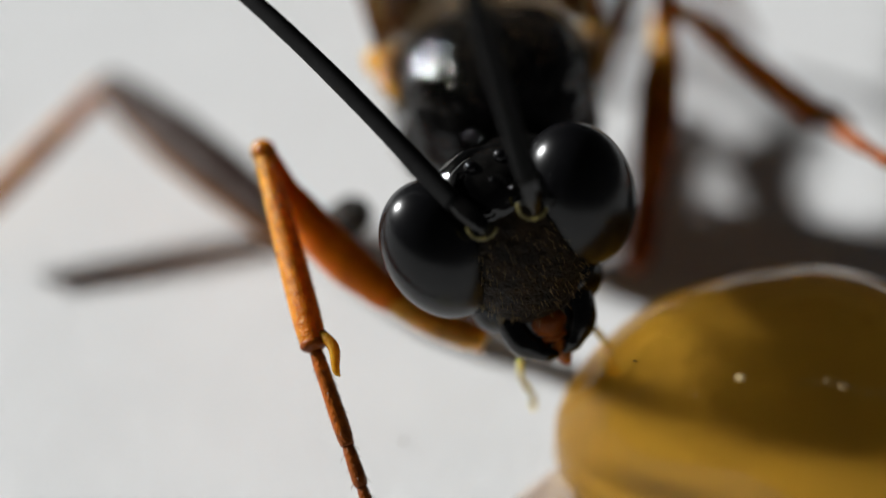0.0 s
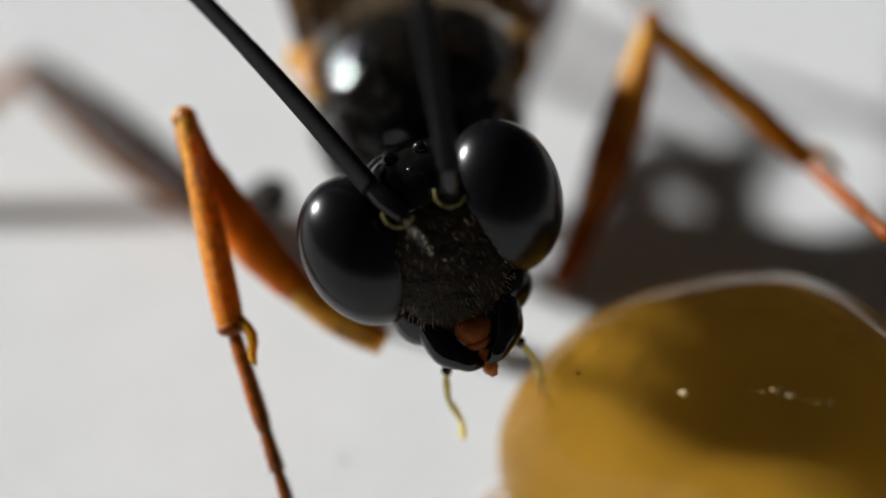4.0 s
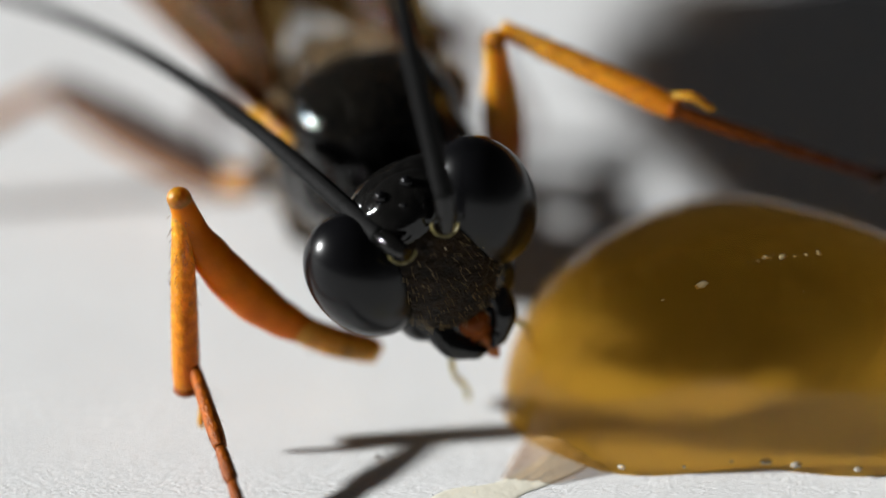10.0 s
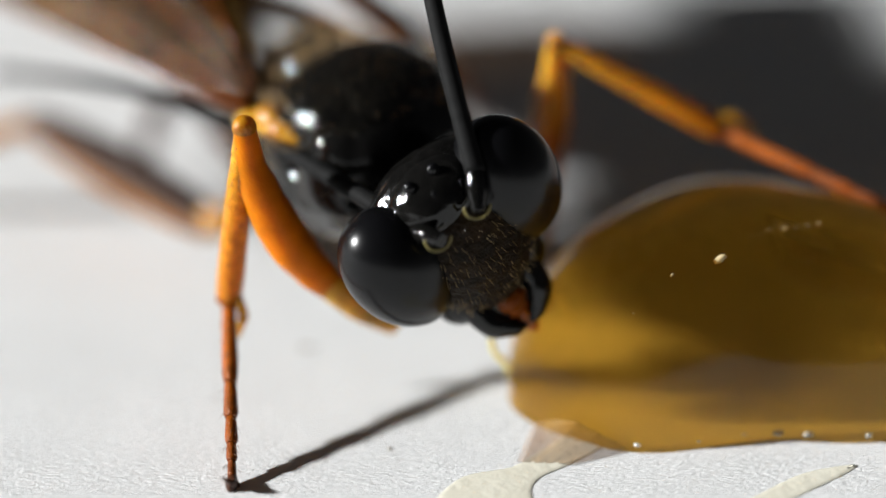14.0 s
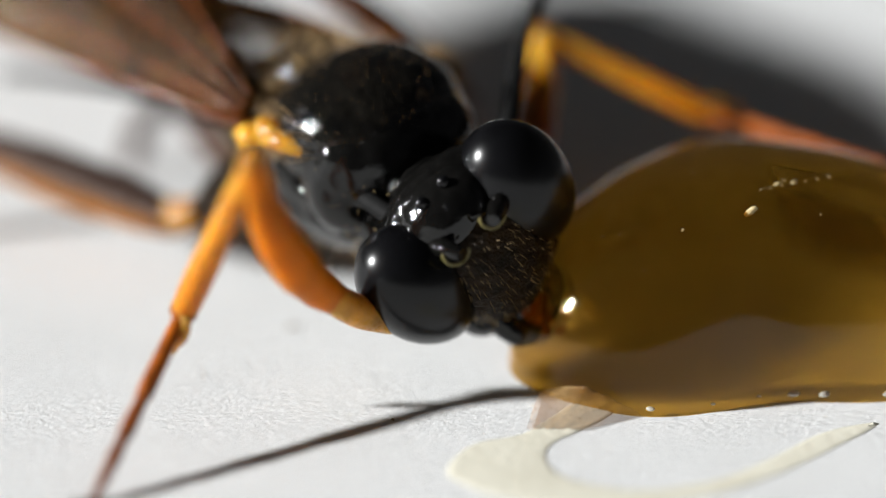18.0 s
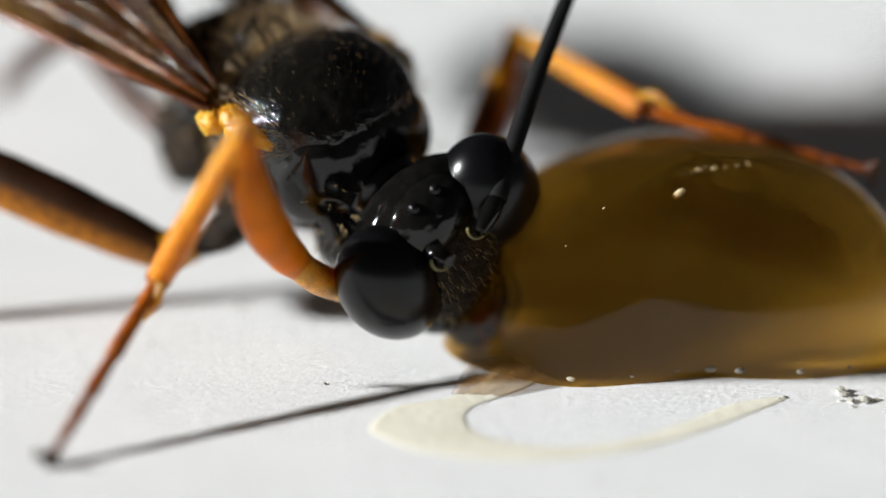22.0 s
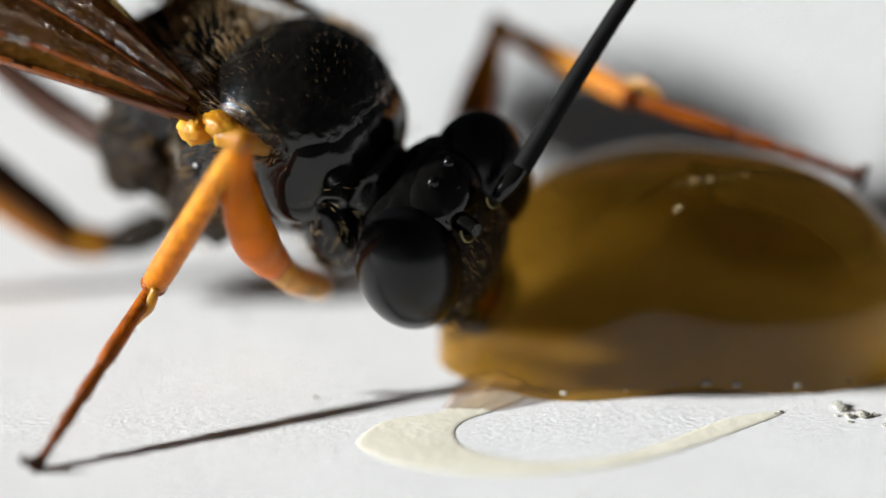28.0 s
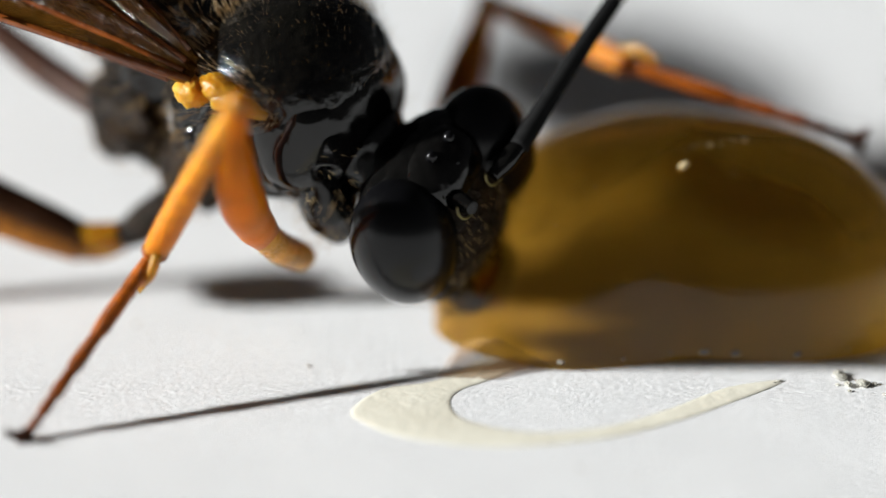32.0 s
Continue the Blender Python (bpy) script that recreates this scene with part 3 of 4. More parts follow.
FORE = [((0.0, 0.0), (0.97, 0.0), 0.075, 0.035), ((0.01, 0.25), (0.55, 0.10), 0.055, 0.03), ((0.01, 0.55), (0.92, 0.42), 0.05, 0.02),
        ((0.01, 0.9), (0.60, 0.93), 0.045, 0.02), ((0.30, 0.50), (0.80, 0.75), 0.028, 0.018), ((0.55, 0.0), (0.50, 0.46), 0.03, 0.02),
        ((0.35, 0.13), (0.33, 0.5), 0.025, 0.02), ((0.62, 0.02), (0.72, 0.40), 0.028, 0.02), ((0.28, 0.52), (0.26, 0.92), 0.024, 0.018)]
HIND = [((0.0, 0.0), (0.9, 0.0), 0.05, 0.025), ((0.01, 0.4), (0.85, 0.45), 0.035, 0.018), ((0.01, 0.8), (0.6, 0.85), 0.03, 0.016), ((0.45, 0.0), (0.5, 0.44), 0.022, 0.016)]
wings = [(wing("forewing", s, (s * 0.98, 0.25, 0.44), (8, s * 44, s * -5), 10.0, 3.2, FORE), (s * 0.98, 0.25, 0.44), (8, s * 44, s * -5)) for s in (-1, 1)]
wings += [(wing("hindwing", s, (s * 0.92, 0.55, 0.30), (0, s * 42, s * 2), 7.0, 2.3, HIND), (s * 0.92, 0.55, 0.30), (0, s * 42, s * 2)) for s in (-1, 1)]

# head
head = part("head", pitted(blob((0, 0.05, 0.04), (0.83, 0.47, 0.70), rough=0.02, u=72, v=48), 0.008, 10), BLACK, wasp)
for s in (-1, 1):
    eye = part("eye", blob((s * -0.17, 0.19, 0.0), (0.49, 0.46, 0.65), (0, s * 8, s * -8), u=64, v=44), EYE, head, "large glossy black compound eye")
    eye.location = Vector((s * 0.78, -0.32, 0.06)) * MM
    if s < 0:
        cam.data.dof.focus_object = eye
    ring = bmesh.new()
    smooth_tube([(s * 0.22 + 0.12 * math.cos(q), -0.58 + 0.02 * math.sin(q), 0.34 + 0.12 * math.sin(q)) for q in [2.6 + k * 0.26 for k in range(13)]], [0.014] * 13, 2, sides=6, bm=ring)
    part("antenna_socket", ring, SOCKET, head, "pale rim of the antenna socket")
    part("cheek", blob((s * 0.34, -0.12, -0.60), (0.26, 0.27, 0.28), (0, s * -15, 0)), BLACK, head)
    part("mandible", smooth_tube([(s * 0.30, -0.26, -0.70), (s * 0.27, -0.38, -0.90), (s * 0.14, -0.44, -1.04), (s * 0.02, -0.44, -1.11)], [0.15, 0.13, 0.085, 0.03]), BLACK, head)
part("face", pitted(blob((0, -0.28, -0.20), (0.52, 0.33, 0.62), rough=0.04, u=90, v=64), 0.014, 16), FACE, head, "dark bristly face shield")
part("forehead", pitted(blob((0, -0.10, 0.36), (0.50, 0.38, 0.37), rough=0.03, u=64, v=44), 0.005, 12), BLACK, head)
part("clypeus", blob((0, -0.42, -0.80), (0.15, 0.10, 0.13), rough=0.08), RUST, head, "rust-brown mouth shield")
part("lower_lip", blob((0, -0.26, -0.84), (0.31, 0.20, 0.27), rough=0.05), BLACK, head)
part("upper_lip", blob((0, -0.42, -0.93), (0.11, 0.06, 0.06)), RUST, head)
part("tongue", smooth_tube([(0, -0.34, -0.92), (0.02, -0.40, -1.10), (0.02, -0.42, -1.17), (0.03, -0.43, -1.24)], [0.05, 0.055, 0.05, 0.02], flat=1.3), TONGUE, head, "soft orange tongue dipped in the honey")
for x, z in ((0, 0.56), (-0.13, 0.70), (0.13, 0.70)):
    part("ocellus", blob((x, -0.36 if x == 0 else -0.24, z), (0.06, 0.055, 0.06), u=14, v=10), EYE, head)
for s in (-1, 1):
    palp = part("palp", smooth_tube([(s * 0.22, -0.22, -0.98), (s * 0.34, -0.20, -1.13)], [0.05, 0.045]), BLACK, head)
    p0 = (s * 0.34, -0.20, -1.13)
    for p1 in ((s * 0.40, -0.14, -1.36), (s * 0.36, -0.10, -1.58), (s * 0.40, -0.02, -1.76)):
        mid = [(a + b) / 2 for a, b in zip(p0, p1)]
        part("palp_joint", smooth_tube([p0, mid, p1], [0.022, 0.032, 0.022], 3, sides=8), PALP, palp, "pale straw-yellow feeler joint")
        p0 = p1
rng = random.Random(8)
bm = bmesh.new()
hairs(bm, surface_roots((0, -0.28, -0.20), (0.53, 0.34, 0.63), 300, lambda d: d.y < -0.15 and d.z < 0.55, rng), 0.055, 0.0024, Vector((0, -0.2, -0.7)), rng)
tagged(part("face_hairs", bm, BRISTLE, head, "short brassy face bristles"), kind="stuff")


def segment(name, length, radii, mat, flat=1.0, bow=0.0, label=""):
    n = len(radii)
    pts = [(0, bow * math.sin(math.pi * i / (n - 1)), length * i / (n - 1)) for i in range(n)]
    return part(name, smooth_tube(pts, radii, flat=flat, sides=16), mat, wasp, label)


def bristles(ob, length, radius, count, seed, size=0.05):
    r = random.Random(seed)
    bm = bmesh.new()
    roots = []
    for _ in range(count):
        q = r.uniform(0, 6.283)
        n = Vector((math.cos(q), math.sin(q), 0))
        roots.append((n * radius * 0.93 + Vector((0, 0, r.uniform(0.08, 0.97) * length)), n))
    hairs(bm, roots, size, 0.0035, Vector((0, 0, 1.1)), r)
    tagged(part("bristles", bm, HAIR_DARK, ob), kind="stuff")


def fore_leg(tarsus_length, seed, bow, thigh, thigh_length, inner, base):
    n = 9
    line = [(0, bow * math.sin(math.pi * k / (n - 1)) ** 0.8, thigh_length * k / (n - 1)) for k in range(n)]
    femur = part("femur", smooth_tube(line[2:], [0.14, 0.18, 0.21, 0.205, 0.18, 0.13, 0.105], flat=0.85, sides=16), thigh, wasp, "smooth orange thigh")
    part("trochanter", smooth_tube([(0, -0.02, -0.12), (0, 0, -0.09)] + line[:3] + [line[3]], [0.01, 0.09, 0.135, 0.145, 0.14, 0.10], sides=14), base, femur, "short leg base")
    part("knee", blob((0, 0, thigh_length), (0.105, 0.11, 0.11)), AMBER, femur)
    tibia = segment("tibia", 1.8, [0.080, 0.095, 0.108, 0.118, 0.124, 0.126, 0.112], TIBIA, label="amber shin with pale outer side")
    part("spur", smooth_tube([(inner * 0.09, -0.03, 1.72), (inner * 0.17, -0.05, 1.88), (inner * 0.14, -0.05, 2.06), (inner * 0.16, -0.05, 2.13)], [0.045, 0.05, 0.035, 0.008], 5), AMBER, tibia, "curved amber spur")
    part("tibia_tip", blob((0, 0, 1.78), (0.12, 0.12, 0.07)), RUST, tibia)
    bristles(tibia, 1.8, 0.112, 260, seed)
    lengths = [0.46, 0.19, 0.14, 0.09, 0.12]
    z, tarsus = 0.0, None
    for k, share in enumerate(lengths):
        l = share * tarsus_length
        r = 0.075 - 0.008 * k
        bm = smooth_tube([(0, 0, z), (0, 0, z + l * 0.25), (0, 0, z + l * 0.8), (0, 0, z + l)], [r * 0.75, r * 0.88, r, r * 0.82], 4, sides=10)
        if tarsus is None:
            tarsus = part("tarsus", bm, TARSUS, wasp, "slim rust-red jointed foot")
        else:
            part("tarsus_joint", bm, TARSUS, tarsus)
        z += l
    for s in (-1, 1):
        part("claw", smooth_tube([(0, 0, z - 0.05), (s * 0.09, 0.03, z + 0.05), (s * 0.17, -0.02, z + 0.06), (s * 0.20, -0.07, z + 0.03)], [0.045, 0.035, 0.02, 0.005], 4, sides=8), BROWN, tarsus)
    part("foot_pad", blob((0, -0.01, z + 0.02), (0.08, 0.05, 0.07)), BROWN, tarsus)
    bristles(tarsus, tarsus_length, 0.055, 90, seed + 1, 0.06)
    return femur, tibia, tarsus


near_leg = fore_leg(1.9, 21, 0.30, ORANGE, 2.42, -1, YELLOW)
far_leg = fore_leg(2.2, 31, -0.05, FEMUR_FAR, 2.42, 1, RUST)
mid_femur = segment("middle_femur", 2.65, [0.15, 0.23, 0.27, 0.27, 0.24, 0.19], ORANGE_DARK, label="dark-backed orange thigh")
part("middle_trochanter", smooth_tube([(0, 0, 2.50), (0, 0.05, 2.72), (0, 0.19, 2.94)], [0.19, 0.18, 0.15], 5), AMBER, mid_femur, "amber leg base")
part("middle_coxa", smooth_tube([(0, 0.14, 2.84), (0, 0.24, 2.98), (0, 0.42, 3.12), (0, 0.64, 3.24), (0, 0.80, 3.29)], [0.05, 0.14, 0.19, 0.18, 0.04], 5), FACE, mid_femur)
mid_tibia = segment("middle_tibia", 2.0, [0.09, 0.11, 0.12, 0.12, 0.10], AMBER)


def antenna(seed):
    r = random.Random(seed)
    scape = part("antenna", smooth_tube([(0, 0, -0.05), (0, 0.0, 0.15), (0, 0.01, 0.36)], [0.06, 0.095, 0.078]), BLACK, wasp, "long black jointed antenna")
    count = 30
    line = [(0, 0.35 * math.sin(math.pi * k / count), 0.30 + 6.25 * k / count) for k in range(count + 1)]
    wide = [0.088 * (1 - 0.36 * k / count) * (1 + 0.015 * r.uniform(-1, 1)) for k in range(count + 1)]
    part("flagellum", smooth_tube(line, wide, 3, sides=16), ANTENNA, scape, "dull black whip of many short joints")
    return scape


antenna_a, antenna_b = antenna(1), antenna(2)

# ---- what moves ----
BODY = [
    (0, -4.35, 0.68, 1.97, -6.39, -5.46, 39.2),
    (1, -4.39, 0.69, 2, -6.09, -4.59, 39.61),
    (2, -4.44, 0.7, 2.02, -5.79, -3.73, 40.07),
    (3, -4.45, 0.7, 2.04, -5.42, -2.87, 39.98),
    (4.5, -4.48, 0.65, 2, -1.81, -3.14, 38.26),
    (6, -4.49, 0.64, 1.98, 1.89, -3.43, 36.16),
    (7, -4.45, 0.69, 2.06, 2.58, -2.72, 34.8),
    (7.5, -4.43, 0.74, 2.1, 2.91, -2.38, 33.91),
    (8, -4.39, 0.79, 2.14, 3.21, -2.04, 32.88),
    (9, -4.18, 0.74, 1.92, -0.16, -5.64, 28.83),
    (10.5, -4.06, 0.86, 2, -4.94, -4.2, 30.66),
    (11, -3.96, 0.94, 2.08, -3.48, -7.2, 30.73),
    (13, -4.18, 0.66, 1.96, -2.29, -4.78, 30.88),
    (14, -4.05, 0.55, 2.08, -2.81, -5.94, 33.55),
    (15.3, -4.1, 0.52, 1.93, -5.32, -5.87, 30.18),
    (16.5, -4.12, 0.51, 1.8, -7.54, -5.91, 26.78),
    (17, -4.14, 0.52, 1.74, -8.46, -5.94, 25.36),
    (18, -3.91, 0.45, 1.72, -2.11, -9.53, 33.02),
    (19, -3.87, 0.21, 1.7, -0.02, -6.34, 41.1),
    (20, -3.8, 0.16, 1.75, -0.64, -7.1, 41.93),
    (22, -3.84, -0.06, 1.92, 11.55, -11.24, 44),
    (23, -3.85, -0.13, 1.99, 10.36, -11.95, 46.13),
    (24, -3.85, -0.19, 2.04, 8.9, -12.46, 48.32),
    (24.5, -3.86, -0.22, 2.05, 7.98, -12.54, 49.47),
    (25, -3.91, -0.34, 2.16, 9.62, -15.74, 49.65),
    (26.5, -3.95, -0.49, 2.2, 11.23, -14.92, 55.06),
    (28, -3.98, -0.65, 2.26, 12.92, -14.07, 60.39),
    (30, -3.95, -0.63, 2.21, 12.71, -13.28, 60.27),
    (32, -3.95, -0.65, 2.25, 13.87, -12.27, 60.73),
]
HEAD = [
    (0, -3.22, -0.78, 2.03, -18.32, -16.96, 49.08),
    (1, -3.25, -0.67, 1.86, -26.48, -15.64, 49.84),
    (2, -3.1, -0.7, 2.22, -26.86, -17.93, 49.7),
    (3, -3.34, -0.75, 2.11, -29.69, -14.81, 50.21),
    (4.5, -3.23, -0.99, 2.16, -32.49, -16.62, 45.98),
    (6, -3.13, -1.22, 2.23, -35.18, -18.41, 41.32),
    (7, -3.1, -1.42, 2.48, -38.11, -17.97, 39.64),
    (7.5, -3.04, -1.47, 2.43, -37.38, -18.18, 36.75),
    (8, -2.97, -1.52, 2.38, -36.66, -18.4, 33.73),
    (9, -3.07, -1.38, 2.07, -17.39, -23.01, 30.09),
    (10.5, -3.32, -0.88, 1.87, -0.34, -27.22, 27.16),
    (11, -3.14, -0.79, 1.9, -11.81, -29.07, 29.53),
    (13, -3.34, -1.02, 1.75, -3.74, -34.64, 28.98),
    (14, -3.12, -0.91, 1.85, 0.08, -32.34, 27.53),
    (15.3, -3.19, -0.9, 1.64, -1.21, -35.69, 28.94),
    (16.5, -3.25, -0.9, 1.45, -2.39, -38.79, 30.23),
    (17, -3.23, -0.89, 1.57, -2.69, -40.1, 29.61),
    (18, -2.99, -0.76, 1.3, 0.18, -38.12, 26.93),
    (19, -2.82, -0.95, 1.16, 7.87, -35.46, 37.4),
    (20, -2.64, -0.97, 1.24, 6.18, -34.08, 42.73),
    (22, -2.67, -0.95, 1.13, 12.76, -31.7, 34.17),
    (23, -2.64, -0.97, 1.16, 11.69, -28.37, 43.61),
    (24, -2.59, -0.97, 1.25, 5.07, -28.24, 50.73),
    (24.5, -2.57, -0.97, 1.28, 1.37, -28.1, 54.75),
    (25, -2.51, -1.03, 1.44, 17.51, -33.82, 40.03),
    (26.5, -2.54, -1.04, 1.43, 10.01, -30.32, 50.46),
    (28, -2.58, -1.07, 1.43, 4.15, -26.77, 58.81),
    (30, -2.59, -1.07, 1.38, 5.1, -25.17, 57.25),
    (32, -2.55, -1.08, 1.36, 6.02, -25.5, 55.49),
]
NEAR = [
    (0, -3.35, -1.12, 0.88, -5.34, -1.42, 2.24, -4.1, -2.37, 1.35, -2.87, -3.05, 0.05),
    (1, -3.35, -1.13, 0.82, -5.35, -1.42, 2.17, -4.07, -2.41, 1.36, -2.85, -3.04, 0.05),
    (2, -3.3, -0.91, 0.94, -5.28, -1.38, 2.27, -4.07, -2.29, 1.28, -2.83, -3.04, 0.05),
    (3, -3.44, -1.22, 1.06, -5.34, -1.47, 2.56, -4.25, -2.24, 1.35, -3.03, -2.91, 0.05),
    (4.5, -3.71, -1.31, 1.02, -5.5, -1.24, 2.64, -4.5, -2.15, 1.46, -3.44, -2.82, 0.05),
    (6, -3.98, -1.33, 1, -5.63, -0.95, 2.75, -4.75, -2.01, 1.6, -3.86, -2.63, 0.05),
    (7, -4.08, -1.3, 1.18, -5.64, -0.92, 3.01, -5.24, -1.93, 1.57, -4.24, -2.44, 0.05),
    (7.5, -4.38, -1.08, 0.87, -5.79, -0.7, 2.81, -5.8, -2.33, 2.05, -4.74, -3.07, 0.65),
    (8, -3.82, -1.07, 0.68, -5.85, -1.41, 1.96, -5.51, -2.66, 0.71, -4.39, -4.11, 0.05),
    (9, -3.83, -0.91, 0.39, -5.73, -0.99, 1.89, -5.27, -2.45, 0.94, -4.2, -3.81, 0.05),
    (10.5, -3.8, -0.84, 0.74, -5.17, -1.65, 2.57, -5.27, -1.49, 0.79, -4.55, -3.17, 0.05),
    (11, -3.69, -0.46, 0.77, -5.06, -1.31, 2.57, -5.19, -1.16, 0.78, -4.61, -2.89, 0.05),
    (13, -3.99, -0.6, 0.56, -5.14, -1.04, 2.65, -5.3, -0.91, 0.86, -4.95, -2.59, 0.05),
    (14, -3.7, -0.64, 0.7, -4.92, -1, 2.76, -5.15, -0.89, 0.98, -4.92, -2.51, 0.05),
    (15.3, -3.8, -0.92, 0.68, -5.03, -1.76, 2.54, -5.45, -1.39, 0.86, -5.51, -2.99, 0.05),
    (16.5, -3.88, -1.17, 0.65, -5.1, -2.43, 2.32, -5.71, -1.82, 0.74, -6.04, -3.41, 0.05),
    (17, -3.7, -1.33, 0.8, -5.07, -2.6, 2.35, -5.68, -1.85, 0.84, -5.97, -3.41, 0.05),
    (18, -3.65, -1.26, 0.7, -4.67, -2.33, 2.61, -5.35, -1.83, 1.03, -5.95, -3.22, 0.05),
    (19, -3.56, -1.12, 0.66, -4.38, -2.25, 2.64, -5.2, -1.81, 1.11, -5.93, -3.11, 0.05),
    (20, -3.37, -1.09, 0.77, -4.31, -2.35, 2.62, -5.12, -1.86, 1.08, -5.84, -3.23, 0.05),
    (22, -3.48, -1.21, 0.7, -4.18, -2.49, 2.64, -5.02, -2.13, 1.1, -5.73, -3.57, 0.05),
    (23, -3.49, -1.17, 0.71, -4.15, -2.46, 2.65, -4.99, -2.04, 1.11, -5.71, -3.48, 0.05),
    (24, -3.55, -1.03, 0.71, -4.1, -2.42, 2.62, -4.97, -2, 1.12, -5.69, -3.48, 0.05),
    (24.5, -3.59, -0.96, 0.71, -4.07, -2.38, 2.62, -4.97, -1.97, 1.12, -5.68, -3.45, 0.05),
    (25, -3.66, -0.92, 0.78, -4.15, -2.54, 2.51, -5.05, -2.01, 1.04, -5.7, -3.54, 0.05),
    (26.5, -3.67, -0.94, 0.75, -4.12, -2.48, 2.56, -5.01, -2, 1.07, -5.72, -3.45, 0.05),
    (28, -3.67, -0.96, 0.74, -4.08, -2.44, 2.6, -4.98, -1.99, 1.11, -5.73, -3.37, 0.05),
    (30, -3.64, -1.18, 0.79, -4.03, -2.6, 2.71, -4.91, -2.16, 1.21, -5.72, -3.39, 0.05),
    (32, -3.73, -1.23, 0.82, -4, -2.7, 2.73, -4.84, -2.22, 1.22, -5.74, -3.37, 0.05),
]
FAR = [
    (0, -2.86, 0.88, 0.59, -3.58, 2.37, 2.35, -2, 2.59, 1.51, -0.36, 1.34, 2.3),
    (1, -2.68, 0.69, 0.58, -2.71, 2.53, 2.14, -1.31, 3, 1.13, 0.29, 1.68, 1.87),
    (2, -2.94, 1.05, 0.62, -4, 2.24, 2.44, -2.35, 2.81, 1.94, -0.57, 1.64, 2.48),
    (3, -2.87, 0.68, 0.55, -2.68, 2.07, 2.53, -1.09, 2.1, 1.62, 0.56, 0.73, 2.09),
    (4.5, -2.96, 0.7, 0.63, -3.07, 1.94, 2.66, -1.47, 2.07, 1.82, 0.32, 0.9, 2.23),
    (6, -3.03, 0.74, 0.73, -3.45, 1.89, 2.82, -1.8, 2.08, 2.05, 0.14, 1.1, 2.39),
    (7, -2.91, 0.81, 0.81, -3.05, 1.76, 3.04, -1.53, 1.62, 2.05, 0.42, 0.6, 2.03),
    (7.5, -2.81, 0.78, 0.72, -2.68, 1.75, 2.92, -1.12, 1.63, 1.99, 0.59, 0.31, 2.13),
    (8, -2.7, 0.74, 0.64, -2.3, 1.73, 2.8, -0.7, 1.62, 1.93, 0.76, 0.01, 2.24),
    (9, -2.83, 0.88, 0.84, -2.77, 0.64, 3.25, -1.04, 0.47, 2.79, 0.67, 1.43, 1.79),
    (10.5, -2.7, 1.33, 0.67, -2.74, 0.78, 3.03, -1.13, 0.32, 2.38, 0.95, 0.03, 1.73),
    (11, -2.48, 1.71, 0.65, -2.02, 1.02, 2.92, -0.42, 1.01, 2.11, 1.28, -0.35, 1.75),
    (13, -2.6, 1.66, 0.4, -2.05, 0.9, 2.64, -0.46, 1.01, 1.78, 1.18, -0.45, 1.74),
    (14, -2.43, 1.53, 0.53, -2.22, 0.95, 2.87, -0.64, 0.96, 2, 1.24, -0.08, 1.54),
    (15.3, -2.64, 0.81, 0.63, -2.67, 1.35, 2.72, -1.01, 1.56, 2.13, 0.74, 0.32, 1.8),
    (16.5, -2.78, 0.16, 0.73, -3.09, 1.71, 2.57, -1.37, 2.12, 2.24, 0.28, 0.68, 2.04),
    (17, -2.71, -0.02, 0.73, -2.2, 1.68, 2.37, -0.75, 1.67, 1.32, 0.78, 0.09, 1.25),
    (18, -2.52, 0.17, 0.74, -2.2, 2.11, 2.15, -0.58, 1.76, 1.46, 0.83, 0.09, 1.63),
    (19, -2.5, 0.38, 0.79, -2.09, 2.41, 2.03, -0.85, 1.17, 1.63, 0.83, -0.24, 1.56),
    (20, -2.34, 0.36, 0.79, -1.85, 2.32, 2.12, -0.67, 1.02, 1.73, 0.99, -0.4, 1.48),
    (22, -2.59, -0.04, 0.75, -1.98, 1.69, 2.32, -0.71, 0.47, 1.94, 1.41, 0.03, 1.52),
    (23, -2.58, -0.1, 0.8, -2, 1.61, 2.4, -0.69, 0.43, 2.02, 1.43, 0.02, 1.59),
    (24, -2.67, 0, 0.86, -2.34, 1.72, 2.52, -1.16, 0.43, 2.07, 0.98, 0.13, 1.64),
    (24.5, -2.7, 0.05, 0.88, -2.5, 1.79, 2.57, -1.4, 0.44, 2.09, 0.74, 0.19, 1.65),
    (25, -2.79, -0.27, 0.85, -2.48, 1.2, 2.74, -1.32, 0.09, 1.91, 0.83, -0.21, 1.49),
    (26.5, -2.76, -0.2, 0.86, -2.31, 1.36, 2.65, -1.08, 0.22, 2.05, 1.05, -0.11, 1.54),
    (28, -2.73, -0.13, 0.89, -2.15, 1.51, 2.56, -0.82, 0.34, 2.2, 1.28, 0, 1.59),
    (30, -2.74, -0.1, 0.87, -2.13, 1.6, 2.48, -0.84, 0.37, 2.19, 1.26, 0.05, 1.61),
    (32, -2.82, -0.24, 0.86, -2.21, 1.48, 2.45, -0.84, 0.34, 2.17, 1.27, -0.01, 1.61),
]
